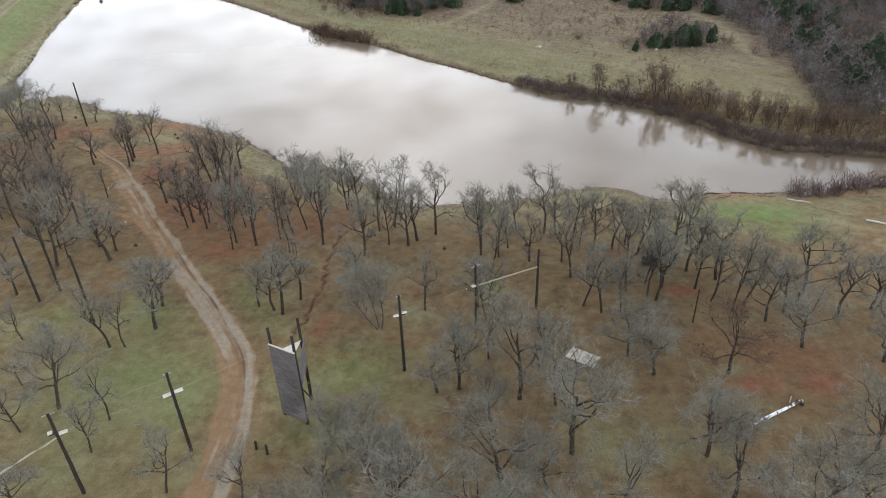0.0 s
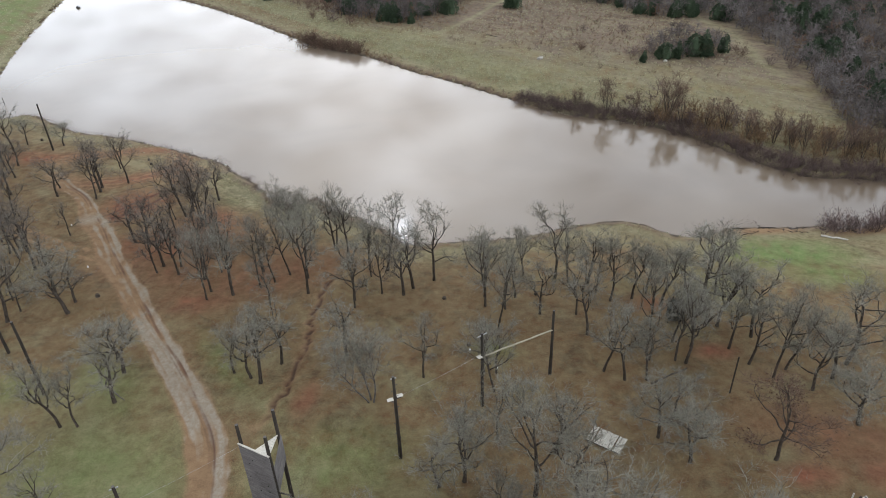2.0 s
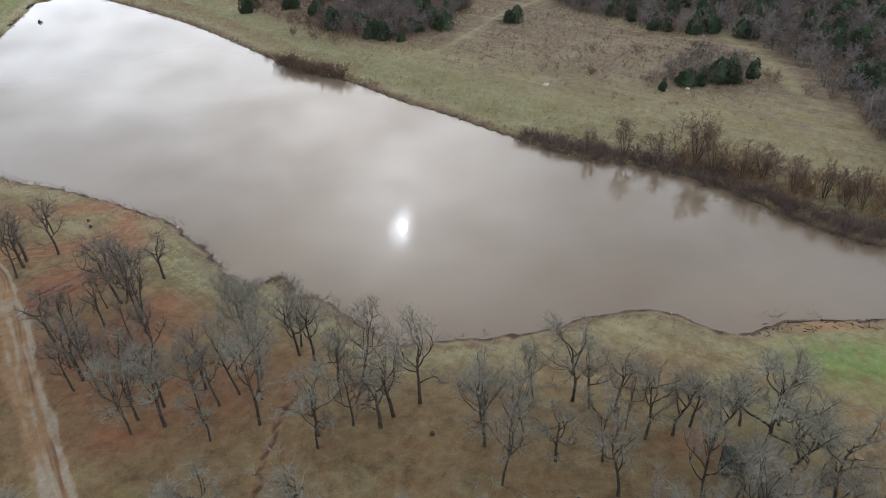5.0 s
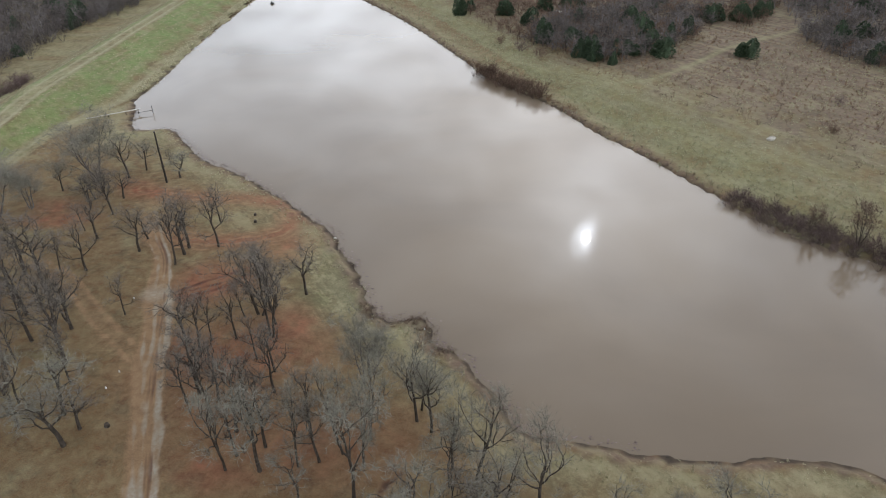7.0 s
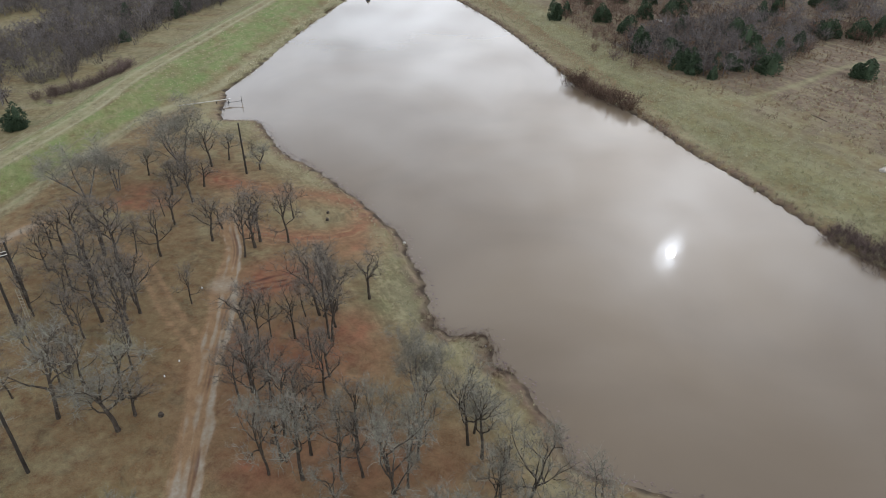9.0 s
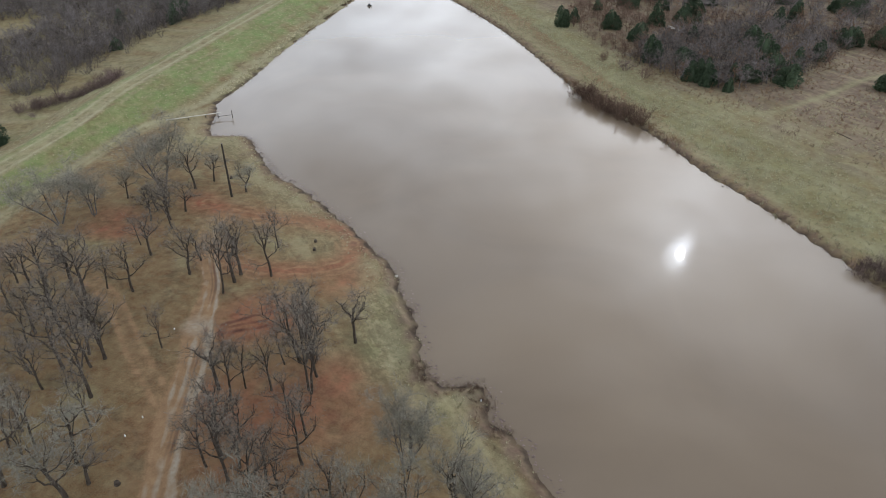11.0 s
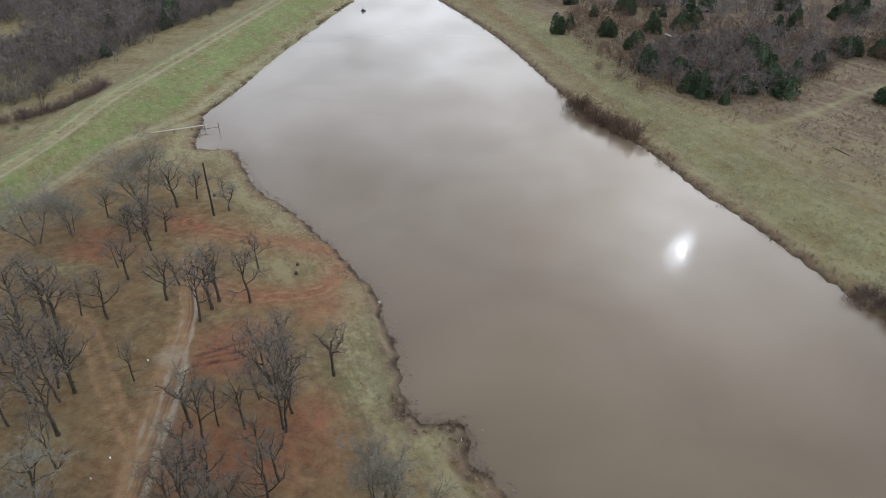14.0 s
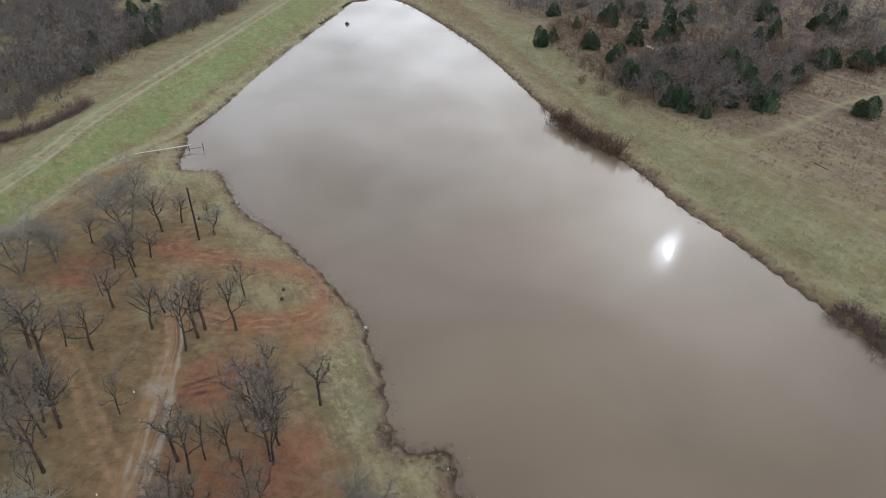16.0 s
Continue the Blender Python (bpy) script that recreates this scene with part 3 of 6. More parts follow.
    pale = np.clip(0.92 - 0.40 * np.exp(-((side + 1.5 - weave) / 0.4) ** 2) - 0.60 * np.exp(-((side - 0.45 - weave) / 0.30) ** 2) - 0.62 * lean * smooth(0.9, -0.1, side) - 0.12 * lean - 0.8 * smooth(66, 54, y) * smooth(0.5, -0.4, side) + 0.30 * r3 + 0.16 * r8 + 0.16 * ripple(ra, ra * 0, 14, 5) + 0.55 * ripple(side, ra * 0.07, 1.0), 0, 1)
    M["gravel"] = np.clip(near * most(road * pale, 0.7 * blob(-51.5, 99.8, 2.4, 2.0), 0.75 * blob(-84.9, 97.5, 1.0, 5)), 0, 1)
    skid = np.zeros(x.shape)
    for line, w in zip(SKIDS, (0.34, 0.30, 0.22)):
        d, along_it = distance(x, y, spline(line, 5))
        skid = np.maximum(skid, np.exp(-(d / w) ** 2) * np.clip(0.8 + 0.35 * ripple(along_it, along_it * 0, 2.6, 5), 0, 1))
    M["rut"] = np.clip(near * most(road * np.clip(rut, 0, 1) * 0.85, 0.75 * np.exp(-(gd / 0.27) ** 2) * smooth(58.5, 62, y), skid), 0, 1)
    M["mud"] = np.clip(np.maximum((sd > -0.6) * smooth(1.3, 0.2, sd) * (0.75 + 0.3 * r3) * (out < 1), near * 0.62 * np.exp(-(gd / 0.16) ** 2) * smooth(58.5, 62, y)), 0, 1)
    # embankment: dry edge, green slope, pale wheel tracks on the crest, dry back
    dam = (out > 0) & (way > -110)
    k = dam * (out < 34)
    stripe = ripple(out, way * 0.07, 2.2)
    M["green"] = np.where(k, np.clip(0.70 * smooth(4.0, 6.5, out + r3) * smooth(16.8, 15.2, out + 0.4 * r3) * (1 - 0.55 * np.clip(stripe, 0, 1)) - 0.16 * r3 + 0.5 * smooth(19.3, 20.2, out) * smooth(24, 22, out) + 0.2 * r8 - 0.05, 0, 1), M["green"])
    track = most(1.0 * np.exp(-((out - 16.9) / 0.45) ** 2), 0.9 * np.exp(-((out - 19.4) / 0.4) ** 2), 0.26 * np.exp(-((out - 18.4) / 2.6) ** 2)) * (0.9 + 0.25 * r3)
    M["tan"] = np.where(dam, np.clip(0.38 + 0.9 * track + 0.16 * r8 + 0.2 * stripe + 0.25 * smooth(5, 2, out) - 0.25 * smooth(28, 36, out), 0, 1), M["tan"])
    M["grass"] = np.where(dam, 0.6 + 0.2 * r8, M["grass"])
    M["rust"] = np.where(dam, np.clip(0.03 * smooth(21, 25, out) + 0.14 * smooth(30, 44, out) + 0.22 * r3 * smooth(20, 24, out), 0, 1), M["rust"])
    for key in ("red", "gravel", "bare", "rut"):
        M[key] = np.where(dam & (out > 3), 0, M[key])
    M["straw"] = np.where(dam, np.clip(0.95 * track + 0.16 * stripe + 0.55 * smooth(4.4, 2.6, out) * smooth(0.6, 1.6, out) + 0.08 * smooth(21, 24, out) * smooth(44, 34, out) + 0.12 * r3, 0, 1), np.clip(near * (0.22 * smooth(6, 3, sd) * smooth(1.2, 2.4, sd) + 0.16 * r8 - 0.05 + 0.35 * foot), 0, 1))
    M["straw"] = np.where(far > 0.5, np.clip((0.12 * smooth(2, 6, sd) + 0.14 * r8 + 0.20 * r3 + 0.16 * streak) * (1 - 0.8 * M["rust"]), 0, 0.55), M["straw"])
    # wheel-worn trails over the far meadow
    for line, w, s in ((FAR_TRAIL, 0.8, 0.85), (WOOD_TRAIL, 1.5, 0.65)):
        d, _ = distance(x, y, spline(line, 5))
        t = np.exp(-(d / w) ** 2) * s
        M["tan"] = np.clip(np.maximum(M["tan"], t), 0, 1)
        M["rust"] = np.clip(M["rust"] - t, 0, 1)
        M["straw"] = np.clip(np.maximum(M["straw"], 0.35 * t), 0, 1)
    return z, M, sd, road, out


FAR_TRAIL = [(-62.0, 246.0), (-41.0, 211.0), (-16.0, 190.5), (-3.0, 191.5), (6.0, 202.0), (16.0, 219.5), (30.0, 235.0), (37.0, 249.0)]
WOOD_TRAIL = [(66.4, 149.0), (65.4, 157.0), (66.8, 176.0), (62.0, 198.0)]


def ground_z(x, y):
    return float(land(np.array([x]), np.array([y]))[0][0])


def axis(lo, hi, step, outer):
    """fine between lo and hi, widening out to outer on both sides"""
    v = list(np.arange(lo, hi + step / 2, step))
    s, e = step, v[-1]
    while e < outer[1]:
        s *= 1.22
        e += s
        v.append(e)
    s, e = step, v[0]
    while e > outer[0]:
        s *= 1.22
        e -= s
        v.insert(0, e)
    return np.array(v)


def grid_mesh(name, X, Y, Z, keep, mat, masks):
    ny, nx = X.shape
    idx = np.arange(nx * ny).reshape(ny, nx)
    quads = np.stack([idx[:-1, :-1], idx[:-1, 1:], idx[1:, 1:], idx[1:, :-1]], -1).reshape(-1, 4)
    quads = quads[keep.reshape(-1)]
    used, inv = np.unique(quads, return_inverse=True)
    quads = inv.reshape(-1, 4)
    co = np.stack([X.ravel()[used], Y.ravel()[used], Z.ravel()[used]], -1)
    me = bpy.data.meshes.new(name)
    me.vertices.add(len(co))
    me.vertices.foreach_set("co", co.astype(np.float32).ravel())
    me.loops.add(len(quads) * 4)
    me.loops.foreach_set("vertex_index", quads.astype(np.int32).ravel())
    me.polygons.add(len(quads))
    me.polygons.foreach_set("loop_start", np.arange(0, len(quads) * 4, 4, dtype=np.int32))
    me.polygons.foreach_set("use_smooth", np.ones(len(quads), bool))
    me.update(calc_edges=True)
    for key, v in masks.items():
        a = me.attributes.new(key, "FLOAT", "POINT")
        a.data.foreach_set("value", v.ravel()[used].astype(np.float32))
    me.materials.append(mat)
    return new(name, me)


def build_land():
    def cells(m):
        return m[:-1, :-1] & m[1:, :-1] & m[1:, 1:] & m[:-1, 1:]

    gx = np.concatenate([axis(-104, -66, 0.55, (-3000, -65.9))[:-1], np.arange(-66, -12, 0.33), axis(-12, 58, 0.55, (-12, 58.1))[:-1], axis(58, 90, 0.9, (58, 3000))])
    gx = np.unique(np.round(gx, 3))
    gy = np.concatenate([axis(30, 54, 0.55, (-3000, 54.1))[:-1], np.arange(54, 124, 0.33), axis(124, 130, 0.55, (124, 130.1))[:-1], axis(130, 290, 1.1, (130, 3000))])
    gy = np.unique(np.round(gy, 3))
    X, Y = np.meshgrid(gx, gy)
    Z, M, sd, road, out = land(X, Y)
    px, py = X - DAM_FOOT[0], Y - DAM_FOOT[1]
    way = px * DAM_WAY[0] + py * DAM_WAY[1]
    Z = Z - 0.9 * smooth(3, 6, out) * smooth(30, 26, out) * smooth(-79, -74, way) * smooth(189, 184, way) - 0.10 * (distance(X, Y, spline(ROAD, 6))[0] < 2.2)
    allq = np.ones((len(gy) - 1, len(gx) - 1), bool)
    tagged(grid_mesh("ground", X, Y, Z, allq, GROUND, M), "leaf-littered winter grass with patches of bare red soil", "ground", kind="structure")

    # the road: a strip along its line
    line = spline(ROAD, 60)
    run = np.concatenate([[0], np.cumsum(np.hypot(*np.diff(line, axis=0).T))])
    at = np.arange(0, run[-1], 0.4)
    cx, cy = np.interp(at, run, line[:, 0]), np.interp(at, run, line[:, 1])
    tx, ty = np.gradient(cx), np.gradient(cy)
    tl = np.hypot(tx, ty)
    off = np.linspace(-3.0, 3.0, 37)
    RX, RY = cx[:, None] + off * (ty / tl)[:, None], cy[:, None] - off * (tx / tl)[:, None]
    RZ, RM, *_ = land(RX, RY)
    ok = np.ones((len(at) - 1, len(off) - 1), bool)
    tagged(grid_mesh("road", RX, RY, RZ + 0.02, ok, GROUND, RM), "curving rutted dirt road of pale gravel and brown mud", "road", kind="structure")
    # the dam: a strip along its foot
    wv, ov = np.arange(-80, 190, 0.9), np.arange(1.0, 31.5, 0.5)
    EX = DAM_FOOT[0] + wv[:, None] * DAM_WAY[0] + ov * DAM_OUT[0]
    EY = DAM_FOOT[1] + wv[:, None] * DAM_WAY[1] + ov * DAM_OUT[1]
    EZ, EM, esd, *_ = land(EX, EY)
    tagged(grid_mesh("embankment", EX, EY, EZ + 0.03, cells(esd > 0.3), GROUND, EM), "long grassy earth dam with wheel tracks on its crest", "dam", kind="structure")
    wx, wy = np.arange(-142, 112, 2.0), np.arange(84, 286, 2.0)
    WX, WY = np.meshgrid(wx, wy)
    near = cells(pond_distance(WX, WY) < 4.5)
    tagged(grid_mesh("water", WX, WY, WX * 0, near, WATER, {}), "still muddy brown pond water mirroring a cloudy sky", "pond", kind="structure")


build_land()


# ------------------------------------------------------------------ trees
def wander(rng, p, d, length, segs, bend, up):
    pts = [Vector(p)]
    d = Vector(d).normalized()
    for _ in range(segs):
        d = (d + Vector((rng.gauss(0, bend), rng.gauss(0, bend), rng.gauss(0, bend) + up))).normalized()
        pts.append(pts[-1] + d * (length / segs))
    return pts


def sprout(rng, pts, lo, hi, spread):
    """a place on a branch, and a way out from it"""
    f = rng.uniform(lo, hi) * (len(pts) - 1)
    i = min(int(f), len(pts) - 2)
    p = pts[i].lerp(pts[i + 1], f - i)
    d = (pts[i + 1] - pts[i]).normalized()
    s = d.cross(Vector((rng.gauss(0, 1), rng.gauss(0, 1), rng.gauss(0, 1))))
    s = s.normalized() if s.length > 1e-4 else Vector((1, 0, 0))
    return p, (d * math.cos(spread) + s * math.sin(spread)).normalized(), f / (len(pts) - 1)


def bare_tree(seed, height=8.0, limbs=7, spread=0.7, fork=0.42, twigs=4, leaves=0, lean=0.05, stems=1, fine=0.0080, thick=0.0145, bole=0.70, shoots=7, sprays=7, reach=0.42, pale=1):
    """meshes of trunk with limbs, of the twiggy crown, and of the dead leaves"""
    rng = random.Random(seed)
    TV, TF, CV, CF, LV, LF = [], [], [], [], [], []
    H = height
    # which orders of branch carry pale bark: none, the branchlets, or the lesser limbs as well
    LIMB = (CV, CF) if pale > 1 else (TV, TF)
    BRANCHLET = (CV, CF) if pale else (TV, TF)

    def any_way():
        return Vector((rng.gauss(0, 1), rng.gauss(0, 1), rng.gauss(0, 1)))

    def blade(p, q, w):
        s = (q - p).cross(any_way()).normalized() * w
        n = len(CV)
        CV.extend((p - s, p + s, q))
        CF.append((n, n + 1, n + 2))

    def spray(b, br, count, size):
        """crooked branchlets with shoots and twigs along a bough"""
        for _ in range(count):
            p, d, f = sprout(rng, b, 0.25, 1.0, rng.uniform(0.45, 1.1))
            c = wander(rng, p, d, H * size * rng.uniform(0.7, 1.3), 4, 0.44, 0.10)
            cr = max(br * 0.44 * (1.1 - 0.6 * f), fine * 2.3)
            tube_data(*BRANCHLET, c, [cr, cr * 0.8, cr * 0.6, cr * 0.4, cr * 0.2], 3)
            for _ in range(shoots):
                p2, d2, _ = sprout(rng, c, 0.15, 1.0, rng.uniform(0.5, 1.05))
                e = [p2, p2 + (d2 + Vector((0, 0, 0.12))) * H * rng.uniform(0.04, 0.09)]
                blade(*e, fine * 1.7)
                for _ in range(twigs):
                    p3, d3, _ = sprout(rng, e, 0.15, 1.0, rng.uniform(0.5, 1.2))
                    t = [p3, p3 + (d3 + Vector((0, 0, 0.10))) * H * rng.uniform(0.02, 0.048)]
                    blade(*t, fine * 1.0)
                    if leaves and rng.random() < leaves:
                        c0, u0 = t[1], any_way().normalized() * 0.09
                        w = u0.cross(any_way()).normalized() * 0.06
                        n = len(LV)
                        LV.extend((c0 - u0, c0 + w, c0 + u0, c0 - w))
                        LF.append((n, n + 1, n + 2, n + 3))

    for s in range(stems):
        a = rng.uniform(0, 6.28) if stems == 1 else 6.28 * s / stems + rng.uniform(-0.4, 0.4)
        l = lean if stems == 1 else 0.22
        off = 0.14 * (stems > 1)
        trunk = wander(rng, (off * math.cos(a), off * math.sin(a), -0.15), (l * math.cos(a), l * math.sin(a), 1), H * bole * rng.uniform(0.94, 1.06), 8, 0.062, 0.05)
        r0 = H * thick * (1 if stems == 1 else 0.78)
        tube_data(TV, TF, trunk, [r0 * q for q in (1.35, 1.05, 1.0, 0.95, 0.88, 0.76, 0.62, 0.48, 0.34)], 7)
        turn = rng.uniform(0, 6.28)
        for i in range(limbs):
            f = fork + (1.0 - fork) * (i + rng.uniform(0.1, 0.8)) / limbs
            k = min(int(f * 8), 7)
            p = trunk[k].lerp(trunk[k + 1], f * 8 - k)
            turn += 2.4 + rng.gauss(0, 0.4)
            u = (i + 0.5) / limbs
            tip = (1.15 - 0.70 * u) * spread * rng.uniform(0.8, 1.2) + 0.10
            d = Vector((math.cos(turn) * math.sin(tip), math.sin(turn) * math.sin(tip), math.cos(tip)))
            ln = H * reach * rng.uniform(0.8, 1.15) * (0.86 + 0.25 * (1 - abs(2 * u - 0.9)))
            b = wander(rng, p, d, ln, 8, 0.23, 0.14)
            br = r0 * rng.uniform(0.50, 0.68) * (1.1 - 0.35 * u)
            tube_data(TV, TF, b, [br * q for q in (1, 0.88, 0.76, 0.65, 0.54, 0.43, 0.32, 0.22, 0.12)], 5)
            spray(b, br, sprays, 0.12)
            # a limb parts in two or three
            for _ in range(rng.choice((1, 2, 2))):
                p1, d1, f1 = sprout(rng, b, 0.25, 0.7, rng.uniform(0.4, 0.8))
                b1 = wander(rng, p1, d1, ln * (1.05 - f1) * rng.uniform(0.7, 1.0), 6, 0.28, 0.10)
                b1r = br * 0.58
                tube_data(*LIMB, b1, [b1r * q for q in (1, 0.84, 0.68, 0.53, 0.38, 0.25, 0.12)], 4)
                spray(b1, b1r, max(3, sprays // 2 + 1), 0.10)
    return TV, TF, CV, CF, LV, LF


def crown_size(ob):
    """height of a tree and width of its crown, as modelled"""
    z, r = [], []
    for c in ob.children:
        co = np.empty(len(c.data.vertices) * 3, np.float32)
        c.data.vertices.foreach_get("co", co)
        co = co.reshape(-1, 3)
        z.append(np.percentile(co[:, 2], 99.5))
        if c.name.startswith("crown"):
            mid = np.median(co[:, :2], axis=0)
            r.append(np.percentile(np.hypot(*(co[:, :2] - mid).T), 86))
    return float(max(z)), 2 * float(max(r))


def make_tree(name, label, seed, bark, twig, category="tree", leaf_mat=None, **kw):
    TV, TF, CV, CF, LV, LF = bare_tree(seed, **kw)
    e = thing(name, label, category)
    part("trunk", mesh_of("trunk", TV, TF, bark, True), bark, e)
    crown = part("crown", mesh_of("crown", CV, CF, twig), twig, e)
    if LF:
        part("dead_leaves", mesh_of("dead_leaves", LV, LF, leaf_mat), leaf_mat, crown, "withered brown leaves")
    return e


